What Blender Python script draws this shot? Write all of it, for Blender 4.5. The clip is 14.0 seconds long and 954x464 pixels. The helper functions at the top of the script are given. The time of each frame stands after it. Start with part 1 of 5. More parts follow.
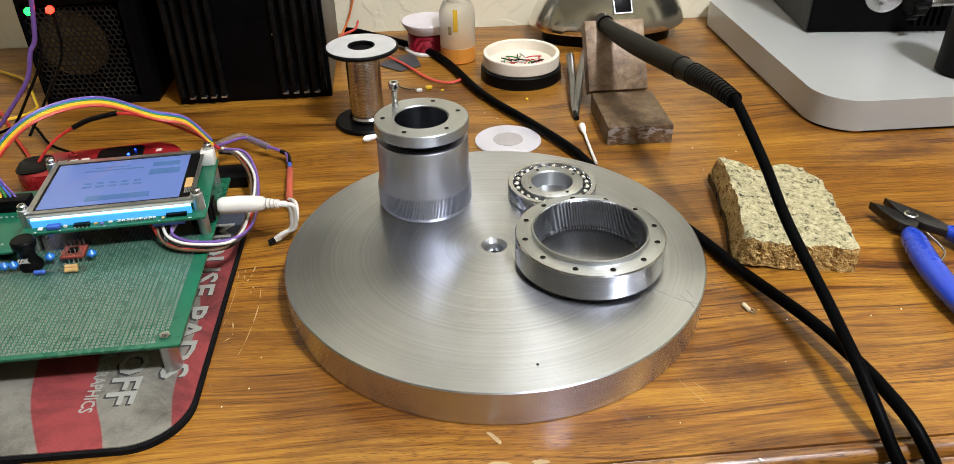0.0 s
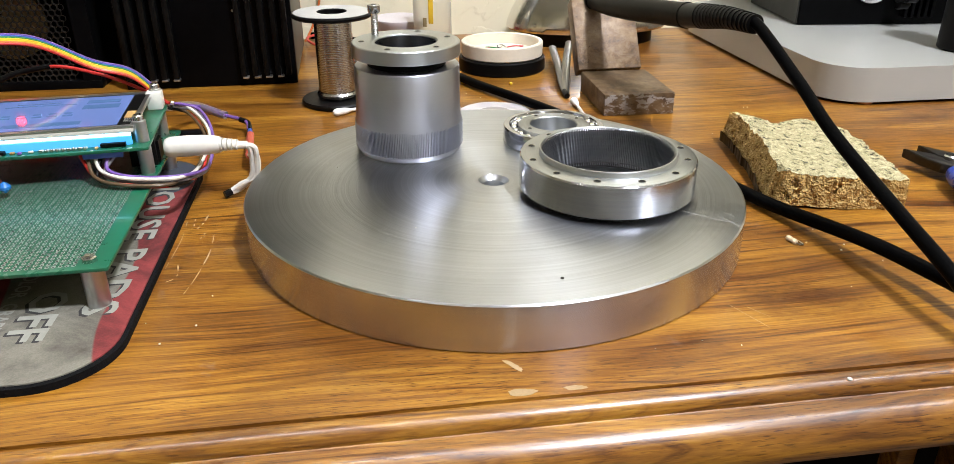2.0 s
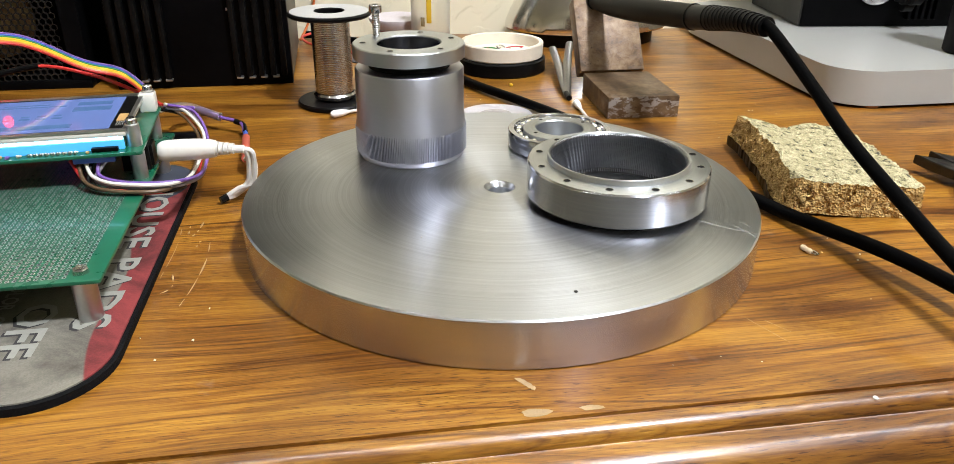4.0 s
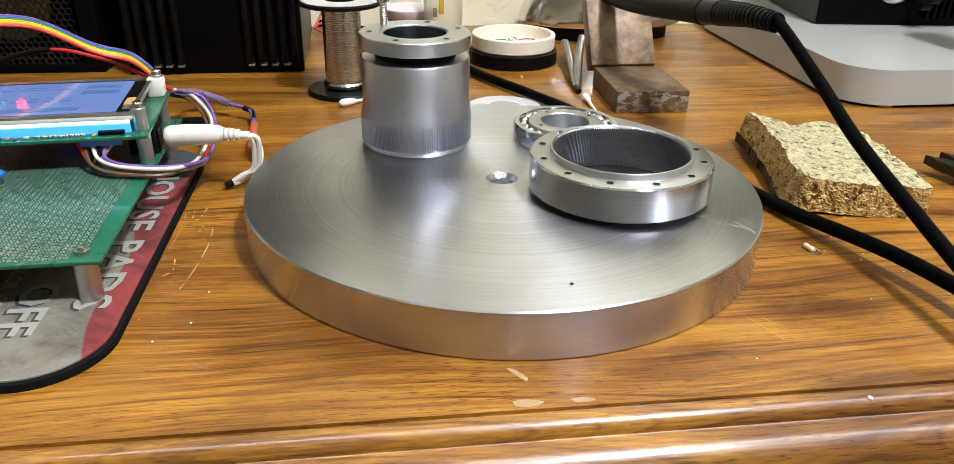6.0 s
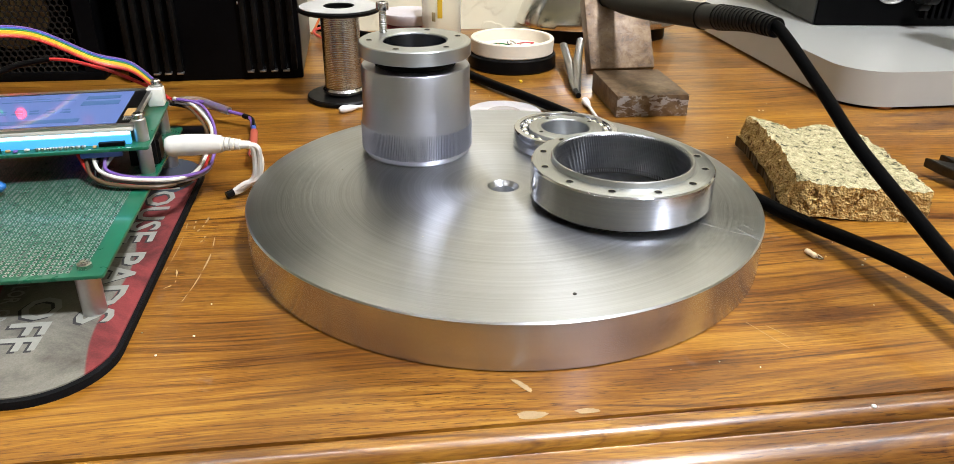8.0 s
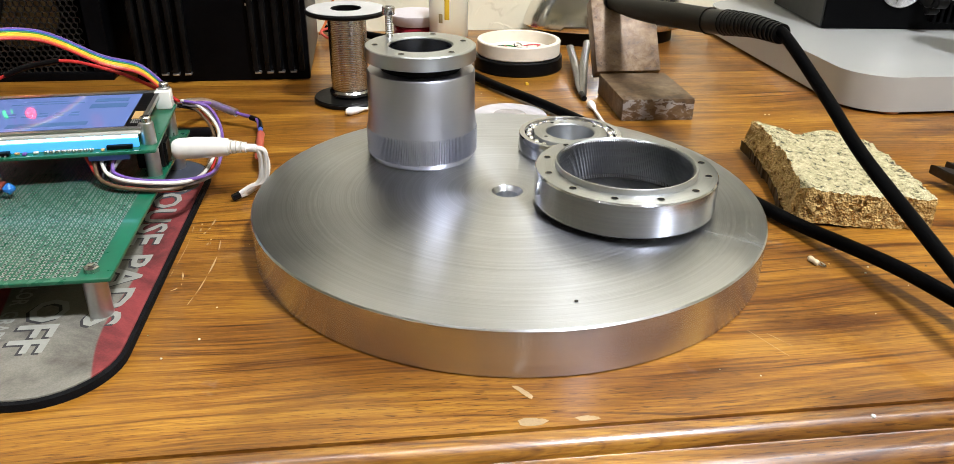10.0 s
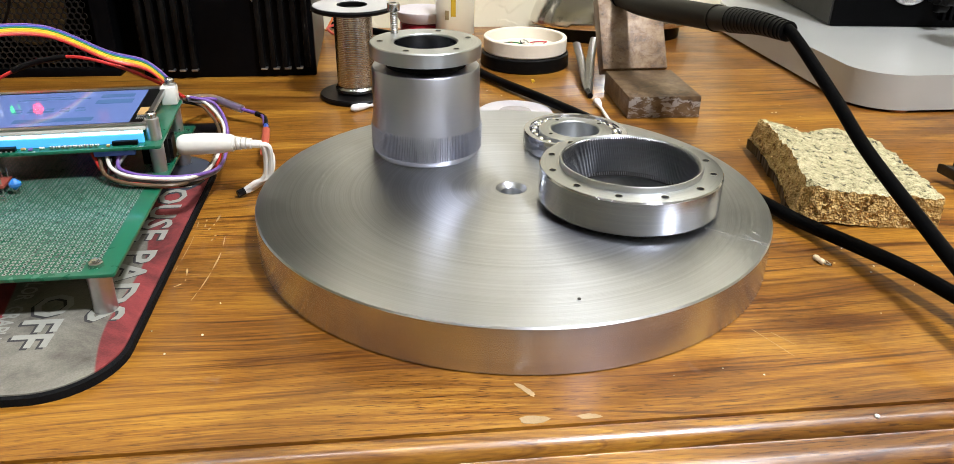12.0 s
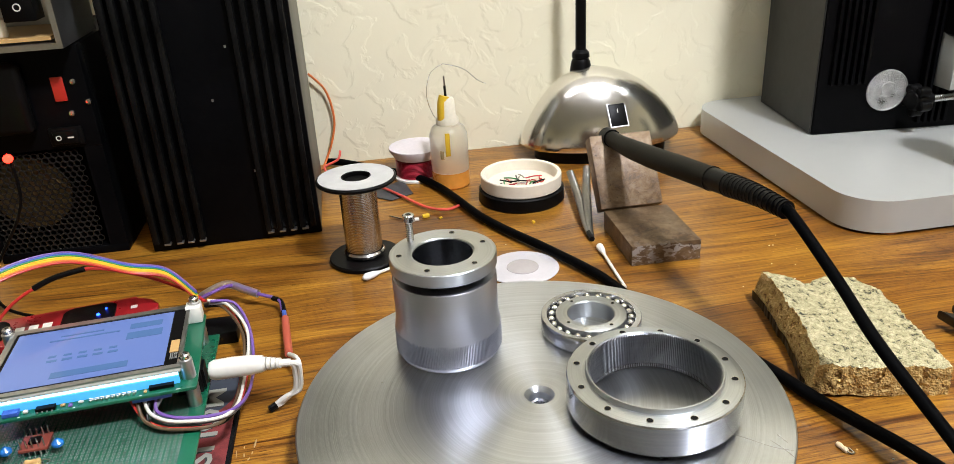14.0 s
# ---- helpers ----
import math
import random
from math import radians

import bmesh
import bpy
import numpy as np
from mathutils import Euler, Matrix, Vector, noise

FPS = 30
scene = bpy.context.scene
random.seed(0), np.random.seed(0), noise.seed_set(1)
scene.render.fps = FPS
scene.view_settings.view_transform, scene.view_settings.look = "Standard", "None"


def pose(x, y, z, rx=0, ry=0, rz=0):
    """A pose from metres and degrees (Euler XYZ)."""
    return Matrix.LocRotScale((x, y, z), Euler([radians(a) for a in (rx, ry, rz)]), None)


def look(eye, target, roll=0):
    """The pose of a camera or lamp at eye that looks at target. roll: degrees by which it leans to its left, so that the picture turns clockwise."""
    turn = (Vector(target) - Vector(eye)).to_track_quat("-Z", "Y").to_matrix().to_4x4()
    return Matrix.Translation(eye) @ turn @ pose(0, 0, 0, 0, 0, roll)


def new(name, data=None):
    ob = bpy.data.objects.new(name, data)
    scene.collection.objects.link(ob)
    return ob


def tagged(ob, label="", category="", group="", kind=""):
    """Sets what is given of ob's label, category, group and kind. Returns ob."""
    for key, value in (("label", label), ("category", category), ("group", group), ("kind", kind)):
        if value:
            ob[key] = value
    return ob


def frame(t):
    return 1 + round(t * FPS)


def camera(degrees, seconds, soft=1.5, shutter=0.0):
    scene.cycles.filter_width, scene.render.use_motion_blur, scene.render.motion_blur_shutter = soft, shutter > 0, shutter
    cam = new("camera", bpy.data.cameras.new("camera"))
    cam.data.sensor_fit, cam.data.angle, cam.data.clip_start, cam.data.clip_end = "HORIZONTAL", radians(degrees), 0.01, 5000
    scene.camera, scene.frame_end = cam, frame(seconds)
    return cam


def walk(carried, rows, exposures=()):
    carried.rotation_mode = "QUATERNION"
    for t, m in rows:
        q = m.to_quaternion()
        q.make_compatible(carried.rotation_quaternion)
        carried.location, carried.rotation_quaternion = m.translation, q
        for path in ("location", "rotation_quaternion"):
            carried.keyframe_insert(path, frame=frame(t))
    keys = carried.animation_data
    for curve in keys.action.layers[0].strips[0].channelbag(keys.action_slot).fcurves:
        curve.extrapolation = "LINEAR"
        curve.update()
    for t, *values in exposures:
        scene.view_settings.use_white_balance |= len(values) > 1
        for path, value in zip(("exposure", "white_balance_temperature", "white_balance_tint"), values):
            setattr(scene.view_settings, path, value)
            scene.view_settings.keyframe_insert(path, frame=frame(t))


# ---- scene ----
cam = camera(63.07, 14.0, 0.8)
# seconds, eye x y z, tilt, lean, turn
ROWS = [
    (0, -0.0411, -0.3882, 0.2867, -33.21, 0.91, -5.13),
    (0.5, -0.0720, -0.3434, 0.2556, -33.55, 0.45, -8.82),
    (1, -0.1010, -0.3406, 0.2046, -31.99, -1.04, -11.11),
    (1.5, -0.0666, -0.3925, 0.1812, -27.65, 2.92, -9.93),
    (2, -0.0622, -0.3686, 0.1726, -25.84, 0.10, -8.31),
    (2.5, -0.0714, -0.3686, 0.1719, -24.66, -1.15, -4.83),
    (3, -0.0684, -0.3626, 0.1745, -24.88, 0.65, -7.73),
    (3.2, -0.0697, -0.3566, 0.1722, -25.13, 0.20, -8.72),
    (5.3, -0.0642, -0.3534, 0.1716, -26.33, -1.02, -8.15),
    (5.5, -0.0643, -0.3538, 0.1729, -26.30, -1.02, -7.81),
    (6, -0.0611, -0.3560, 0.1709, -26.50, -1.00, -7.33),
    (6.5, -0.0621, -0.3540, 0.1714, -26.81, -0.70, -7.47),
    (7, -0.0641, -0.3522, 0.1704, -26.74, -0.76, -7.42),
    (7.5, -0.0612, -0.3532, 0.1709, -26.79, -0.54, -7.67),
    (8, -0.0623, -0.3538, 0.1749, -26.56, -0.60, -7.63),
    (8.2, -0.0637, -0.3540, 0.1791, -26.44, -0.51, -7.89),
    (10.5, -0.0584, -0.3543, 0.1792, -26.89, -0.74, -6.82),
    (11, -0.0565, -0.3523, 0.1774, -26.96, -0.64, -6.89),
    (11.5, -0.0570, -0.3528, 0.1777, -26.96, -0.77, -6.45),
    (12, -0.0590, -0.3541, 0.1791, -27.00, -0.73, -6.37),
    (12.5, -0.0611, -0.3515, 0.1860, -27.13, 0.16, -6.96),
    (13, -0.0682, -0.3456, 0.2022, -25.45, -0.04, -6.73),
    (13.5, -0.0678, -0.3408, 0.2139, -25.06, 0.21, -6.88),
    (14, -0.0742, -0.3242, 0.2679, -24.62, 3.01, -9.52),
]
walk(cam, [(t, pose(x, y, z, 90 + tilt, lean, turn)) for t, x, y, z, tilt, lean, turn in ROWS],
     exposures=((0, -0.34), (0.5, -0.26), (1, -0.16), (1.5, -0.06), (3, -0.10), (8, -0.08), (12, -0.08), (13, -0.14), (14, -0.20)))

# ---- world and light ----
world = bpy.data.worlds.new("world")
scene.world = world
world.use_nodes = True
world.node_tree.nodes["Background"].inputs[0].default_value = (1.0, 0.93, 0.82, 1)
world.node_tree.nodes["Background"].inputs[1].default_value = 0.05


def area_lamp(name, m, sx, sy, watts, colour):
    d = bpy.data.lights.new(name, "AREA")
    d.shape, d.size, d.size_y, d.energy, d.color = "RECTANGLE", sx, sy, watts, colour
    ob = new(name, d)
    ob.matrix_world = m
    return ob


CEILING = 1.62
# a compact ceiling lamp and a strip lamp beside it
area_lamp("ceiling_lamp_light", look((0.50, -0.66, CEILING - 0.07), (0.44, -0.50, 0)), 0.18, 0.18, 50, (0.93, 0.965, 1.05))


# ---- materials ----
def nodes_of(name):
    m = bpy.data.materials.new(name)
    m.use_nodes = True
    nt = m.node_tree
    return m, nt, nt.nodes["Principled BSDF"], nt.nodes.new, nt.links.new


def ramp(nt, stops):
    r = nt.nodes.new("ShaderNodeValToRGB")
    e = r.color_ramp.elements
    while len(e) < len(stops):
        e.new(0.5)
    for k, (p, c) in zip(e, stops):
        k.position, k.color = p, (*c, 1)
    return r


def coords(nt, scale=(1, 1, 1), rot=(0, 0, 0)):
    tc = nt.nodes.new("ShaderNodeTexCoord")
    mp = nt.nodes.new("ShaderNodeMapping")
    mp.inputs["Scale"].default_value = scale
    mp.inputs["Rotation"].default_value = rot
    nt.links.new(tc.outputs["Object"], mp.inputs["Vector"])
    return mp.outputs["Vector"]


def noise_tex(nt, vec, scale, detail=4, rough=0.55, distort=0.0):
    n = nt.nodes.new("ShaderNodeTexNoise")
    n.inputs["Scale"].default_value, n.inputs["Detail"].default_value = scale, detail
    n.inputs["Roughness"].default_value, n.inputs["Distortion"].default_value = rough, distort
    nt.links.new(vec, n.inputs["Vector"])
    return n.outputs["Fac"]


def bump(nt, bsdf, height, strength, distance):
    b = nt.nodes.new("ShaderNodeBump")
    b.inputs["Strength"].default_value, b.inputs["Distance"].default_value = strength, distance
    nt.links.new(height, b.inputs["Height"])
    nt.links.new(b.outputs["Normal"], bsdf.inputs["Normal"])
    return b


def math_node(nt, op, a, b=None, clamp=False):
    n = nt.nodes.new("ShaderNodeMath")
    n.operation, n.use_clamp = op, clamp
    for k, v in enumerate((a, b)):
        if v is None:
            continue
        if isinstance(v, (int, float)):
            n.inputs[k].default_value = v
        else:
            nt.links.new(v, n.inputs[k])
    return n.outputs[0]


def mix_colour(nt, fac, a, b, mode="MIX"):
    n = nt.nodes.new("ShaderNodeMix")
    n.data_type, n.blend_type = "RGBA", mode
    for k, v in ((0, fac), (6, a), (7, b)):
        if isinstance(v, (int, float)):
            n.inputs[k].default_value = v
        elif isinstance(v, tuple):
            n.inputs[k].default_value = (*v, 1)
        else:
            nt.links.new(v, n.inputs[k])
    return n.outputs[2]


def plain(name, colour, rough=0.5, metal=0.0, vary=0.12, scale=60.0, bumps=0.1, depth=0.0003, coat=0.0, rough_vary=0.1, spec=0.5):
    """A surface whose colour, gloss and relief vary a little at two scales."""
    m, nt, bsdf, add, link = nodes_of(name)
    v = coords(nt)
    big, fine = noise_tex(nt, v, scale * 0.35), noise_tex(nt, v, scale * 5, 3)
    dark = tuple(c * (1 - vary * 1.6) for c in colour)
    light = tuple(min(1, c * (1 + vary)) for c in colour)
    r = ramp(nt, [(0.3, dark), (0.72, light)])
    mixed = math_node(nt, "ADD", math_node(nt, "MULTIPLY", big, 0.7), math_node(nt, "MULTIPLY", fine, 0.3))
    link(mixed, r.inputs[0])
    link(r.outputs[0], bsdf.inputs["Base Color"])
    link(math_node(nt, "ADD", math_node(nt, "MULTIPLY", math_node(nt, "SUBTRACT", mixed, 0.5), rough_vary * 4), rough, True), bsdf.inputs["Roughness"])
    bsdf.inputs["Metallic"].default_value = metal
    bsdf.inputs["Coat Weight"].default_value = coat
    bsdf.inputs["Specular IOR Level"].default_value = spec
    if bumps:
        bump(nt, bsdf, fine, bumps, depth)
    return m


def glowing(name, colour, strength, rough=0.3):
    m, nt, bsdf, add, link = nodes_of(name)
    bsdf.inputs["Base Color"].default_value = (*[c * 0.3 for c in colour], 1)
    bsdf.inputs["Roughness"].default_value = rough
    bsdf.inputs["Emission Color"].default_value = (*colour, 1)
    bsdf.inputs["Emission Strength"].default_value = strength
    return m


def oak(name, coat=0.28, gloss=0.09):
    """Flat-sawn stained oak: golden ground, long fine growth lines in cathedral sweeps, short open pores along x."""
    m, nt, bsdf, add, link = nodes_of(name)
    sep = add("ShaderNodeSeparateXYZ")
    link(coords(nt), sep.inputs[0])
    bend = noise_tex(nt, coords(nt, (2.0, 5.0, 5.0)), 1.3, 2, 0.5)
    wobble = noise_tex(nt, coords(nt, (30, 80, 80)), 1.0, 2, 0.5)
    y = math_node(nt, "ADD", math_node(nt, "SUBTRACT", sep.outputs[1], sep.outputs[2]), math_node(nt, "ADD", math_node(nt, "MULTIPLY", bend, 0.075), math_node(nt, "MULTIPLY", wobble, 0.0022)))

    def along(fx, fy, detail, rough):
        comb = add("ShaderNodeCombineXYZ")
        link(math_node(nt, "MULTIPLY", sep.outputs[0], fx), comb.inputs[0])
        link(math_node(nt, "MULTIPLY", y, fy), comb.inputs[1])
        return noise_tex(nt, comb.outputs[0], 1.0, detail, rough, 0.15)

    broad = along(5.0, 58, 3, 0.5)
    rings = along(6.0, 300, 3, 0.55)
    lines = along(14.0, 640, 3, 0.6)
    streak = noise_tex(nt, coords(nt, (40, 900, 800)), 1.0, 4, 0.7, 0.05)
    pores = noise_tex(nt, coords(nt, (120, 1500, 1100)), 1.0, 2, 0.55, 0.1)
    tone = math_node(nt, "ADD", math_node(nt, "MULTIPLY", broad, 0.25), math_node(nt, "MULTIPLY", rings, 0.25))
    tone = math_node(nt, "ADD", tone, math_node(nt, "ADD", math_node(nt, "MULTIPLY", lines, 0.20), math_node(nt, "MULTIPLY", streak, 0.30)))
    r = ramp(nt, [(0.37, (0.092, 0.030, 0.0038)), (0.45, (0.185, 0.069, 0.0074)), (0.52, (0.282, 0.122, 0.0125)), (0.60, (0.405, 0.206, 0.027))])
    link(tone, r.inputs[0])
    # dark early-wood lines follow the growth rings
    dark = ramp(nt, [(0.375, (0.34, 0.22, 0.15)), (0.46, (1, 1, 1))])
    link(math_node(nt, "ADD", math_node(nt, "MULTIPLY", rings, 0.55), math_node(nt, "MULTIPLY", lines, 0.45)), dark.inputs[0])
    figure = ramp(nt, [(0.42, (0.25, 0.25, 0.25)), (0.58, (1.0, 1.0, 1.0))])
    link(noise_tex(nt, coords(nt, (5, 11, 11)), 1.0, 2, 0.5), figure.inputs[0])
    col = mix_colour(nt, figure.outputs[0], r.outputs[0], dark.outputs[0], "MULTIPLY")
    pr = ramp(nt, [(0.33, (0.30, 0.20, 0.13)), (0.43, (1, 1, 1))])
    link(pores, pr.inputs[0])
    open_grain = ramp(nt, [(0.40, (0.20, 0.20, 0.20)), (0.58, (0.95, 0.95, 0.95))])
    link(noise_tex(nt, coords(nt, (4, 24, 24)), 1.0, 3, 0.6), open_grain.inputs[0])
    col = mix_colour(nt, open_grain.outputs[0], col, pr.outputs[0], "MULTIPLY")
    stain = ramp(nt, [(0.36, (0.44, 0.35, 0.32)), (0.48, (0.90, 0.87, 0.85)), (0.60, (1.08, 1.07, 1.04))])
    link(noise_tex(nt, coords(nt, (7, 20, 20)), 1.0, 3, 0.55, 0.4), stain.inputs[0])
    col = mix_colour(nt, 0.8, col, stain.outputs[0], "MULTIPLY")
    grime = ramp(nt, [(0.66, (0, 0, 0)), (0.74, (0.40, 0.40, 0.40))])
    link(noise_tex(nt, coords(nt), 21, 5, 0.65), grime.inputs[0])
    col = mix_colour(nt, grime.outputs[0], col, (0.25, 0.18, 0.16))
    # two old stains in the varnish near the front edge
    blot = noise_tex(nt, coords(nt, (40, 90, 90)), 1.0, 4, 0.65, 0.6)
    for cx, cy, rx, ry, tint in ((0.122, -0.103, 0.040, 0.017, (0.42, 0.32, 0.28)), (0.060, -0.124, 0.020, 0.008, (0.62, 0.55, 0.56))):
        dx = math_node(nt, "DIVIDE", math_node(nt, "SUBTRACT", sep.outputs[0], cx), rx)
        dy = math_node(nt, "DIVIDE", math_node(nt, "SUBTRACT", sep.outputs[1], cy), ry)
        far = math_node(nt, "ADD", math_node(nt, "MULTIPLY", dx, dx), math_node(nt, "MULTIPLY", dy, dy))
        spot = math_node(nt, "SUBTRACT", math_node(nt, "MULTIPLY", blot, 2.2), math_node(nt, "ADD", far, 0.25), True)
        col = mix_colour(nt, math_node(nt, "MULTIPLY", spot, 0.9, True), col, tint, "MULTIPLY")
    link(col, bsdf.inputs["Base Color"])
    wear = noise_tex(nt, coords(nt), 38, 4)
    link(math_node(nt, "ADD", math_node(nt, "MULTIPLY", wear, 0.25), 0.27), bsdf.inputs["Roughness"])
    bsdf.inputs["Specular IOR Level"].default_value = 0.35
    bsdf.inputs["Coat Weight"].default_value = coat
    bsdf.inputs["Coat Roughness"].default_value = gloss
    bump(nt, bsdf, math_node(nt, "ADD", math_node(nt, "MULTIPLY", pores, 0.8), math_node(nt, "MULTIPLY", wear, 0.4)), 0.2, 0.0005)
    return m


def turned_metal(name, colour, rough, aniso, ring=0.0, flat=False, scale=900.0, vary=1.0):
    """Lathe-turned steel: grooves run round the object's own z axis."""
    m, nt, bsdf, add, link = nodes_of(name)
    v = coords(nt)
    sep = add("ShaderNodeSeparateXYZ")
    link(v, sep.inputs[0])
    rad = math_node(nt, "SQRT", math_node(nt, "ADD", math_node(nt, "POWER", sep.outputs[0], 2.0), math_node(nt, "POWER", sep.outputs[1], 2.0)))
    along = rad if flat else sep.outputs[2]
    comb = add("ShaderNodeCombineXYZ")
    link(math_node(nt, "MULTIPLY", along, scale), comb.inputs[0])
    grooves = noise_tex(nt, comb.outputs[0], 1.0, 4, 0.7)
    smudge = noise_tex(nt, v, 30, 1, 0.4)
    coarse = add("ShaderNodeCombineXYZ")
    link(math_node(nt, "MULTIPLY", along, scale * 0.28), coarse.inputs[0])
    marks = math_node(nt, "MULTIPLY", noise_tex(nt, coarse.outputs[0], 1.0, 2, 0.5), noise_tex(nt, v, 9, 1, 0.5))
    tone = math_node(nt, "ADD", math_node(nt, "MULTIPLY", grooves, 0.40), math_node(nt, "MULTIPLY", marks, 0.70))
    mixed = math_node(nt, "ADD", tone, math_node(nt, "MULTIPLY", smudge, 0.25))
    r = ramp(nt, [(0.32, tuple(c * (1 - 0.34 * vary) for c in colour)), (0.66, tuple(min(1, c * (1 + 0.14 * vary)) for c in colour))])
    link(mixed, r.inputs[0])
    link(r.outputs[0], bsdf.inputs["Base Color"])
    bsdf.inputs["Metallic"].default_value = 1.0
    link(math_node(nt, "ADD", math_node(nt, "MULTIPLY", smudge, 0.07), rough - 0.035), bsdf.inputs["Roughness"])
    bsdf.inputs["Anisotropic"].default_value = aniso
    bsdf.inputs["Anisotropic Rotation"].default_value = 0.25
    t = add("ShaderNodeTangent")
    t.direction_type, t.axis = "RADIAL", "Z"
    link(t.outputs[0], bsdf.inputs["Tangent"])
    if ring:
        bump(nt, bsdf, math_node(nt, "ADD", grooves, math_node(nt, "MULTIPLY", marks, 2.8)), ring, 0.0003)
    return m


def sponge_skin(name, a, b, c, scale):
    m, nt, bsdf, add, link = nodes_of(name)
    v = coords(nt)
    cells = add("ShaderNodeTexVoronoi")
    cells.inputs["Scale"].default_value = scale
    link(v, cells.inputs["Vector"])
    n = noise_tex(nt, v, scale * 0.28, 4, 0.7, 0.4)
    r = ramp(nt, [(0.365, a), (0.43, b), (0.64, c)])
    link(n, r.inputs[0])
    hole = ramp(nt, [(0.05, (0.35, 0.30, 0.22)), (0.35, (1, 1, 1))])
    link(cells.outputs["Distance"], hole.inputs[0])
    link(mix_colour(nt, 0.6, r.outputs[0], hole.outputs[0], "MULTIPLY"), bsdf.inputs["Base Color"])
    bsdf.inputs["Roughness"].default_value = 0.95
    bump(nt, bsdf, math_node(nt, "ADD", n, math_node(nt, "MULTIPLY", cells.outputs["Distance"], 0.6)), 0.9, 0.0022)
    return m


def plaster(name, colour):
    m, nt, bsdf, add, link = nodes_of(name)
    v = coords(nt)
    n = noise_tex(nt, v, 34, 4, 0.45, 0.5)
    splat = ramp(nt, [(0.50, (0, 0, 0)), (0.56, (1, 1, 1))])
    link(n, splat.inputs[0])
    fine = noise_tex(nt, v, 240, 3)
    r = ramp(nt, [(0.35, tuple(c * 0.93 for c in colour)), (0.65, colour)])
    link(noise_tex(nt, v, 5, 4), r.inputs[0])
    link(r.outputs[0], bsdf.inputs["Base Color"])
    bsdf.inputs["Roughness"].default_value = 0.75
    bump(nt, bsdf, math_node(nt, "ADD", splat.outputs[0], math_node(nt, "MULTIPLY", fine, 0.15)), 0.34, 0.0012)
    return m


def pad_print(name):
    """Mouse-pad cloth printed with waving red and pale stripes, worn and dirty."""
    m, nt, bsdf, add, link = nodes_of(name)
    v = coords(nt)
    sep = add("ShaderNodeSeparateXYZ")
    link(v, sep.inputs[0])
    wave = math_node(nt, "MULTIPLY", math_node(nt, "SINE", math_node(nt, "MULTIPLY", sep.outputs[1], 55.0)), 0.0030)
    s = math_node(nt, "ADD", math_node(nt, "ADD", sep.outputs[0], wave), math_node(nt, "MULTIPLY", sep.outputs[1], 0.09))
    inner = math_node(nt, "MULTIPLY", math_node(nt, "SUBTRACT", -0.185, sep.outputs[0]), 50.0, True)
    sway = math_node(nt, "SUBTRACT", math_node(nt, "MULTIPLY", math_node(nt, "ADD", sep.outputs[1], 0.118), 0.25), 0.0061)
    s = math_node(nt, "ADD", s, math_node(nt, "MULTIPLY", inner, sway))
    band = math_node(nt, "SINE", math_node(nt, "MULTIPLY", math_node(nt, "ADD", s, 0.2495), 2 * math.pi / 0.0690))
    r = ramp(nt, [(0.54, (0.185, 0.172, 0.14)), (0.58, (0.225, 0.032, 0.032))])
    link(math_node(nt, "ADD", math_node(nt, "MULTIPLY", band, 0.5), 0.5), r.inputs[0])
    dirt = ramp(nt, [(0.38, (0.30, 0.28, 0.26)), (0.56, (1.1, 1.1, 1.08))])
    link(noise_tex(nt, v, 19, 6, 0.66, 0.6), dirt.inputs[0])
    col = mix_colour(nt, 0.88, r.outputs[0], dirt.outputs[0], "MULTIPLY")
    weave = noise_tex(nt, v, 1500, 2)
    wv = ramp(nt, [(0.3, (0.75, 0.75, 0.75)), (0.7, (1.1, 1.1, 1.1))])
    link(weave, wv.inputs[0])
    col = mix_colour(nt, 0.7, col, wv.outputs[0], "MULTIPLY")
    link(col, bsdf.inputs["Base Color"])
    bsdf.inputs["Roughness"].default_value = 0.9
    bump(nt, bsdf, weave, 0.3, 0.0003)
    return m


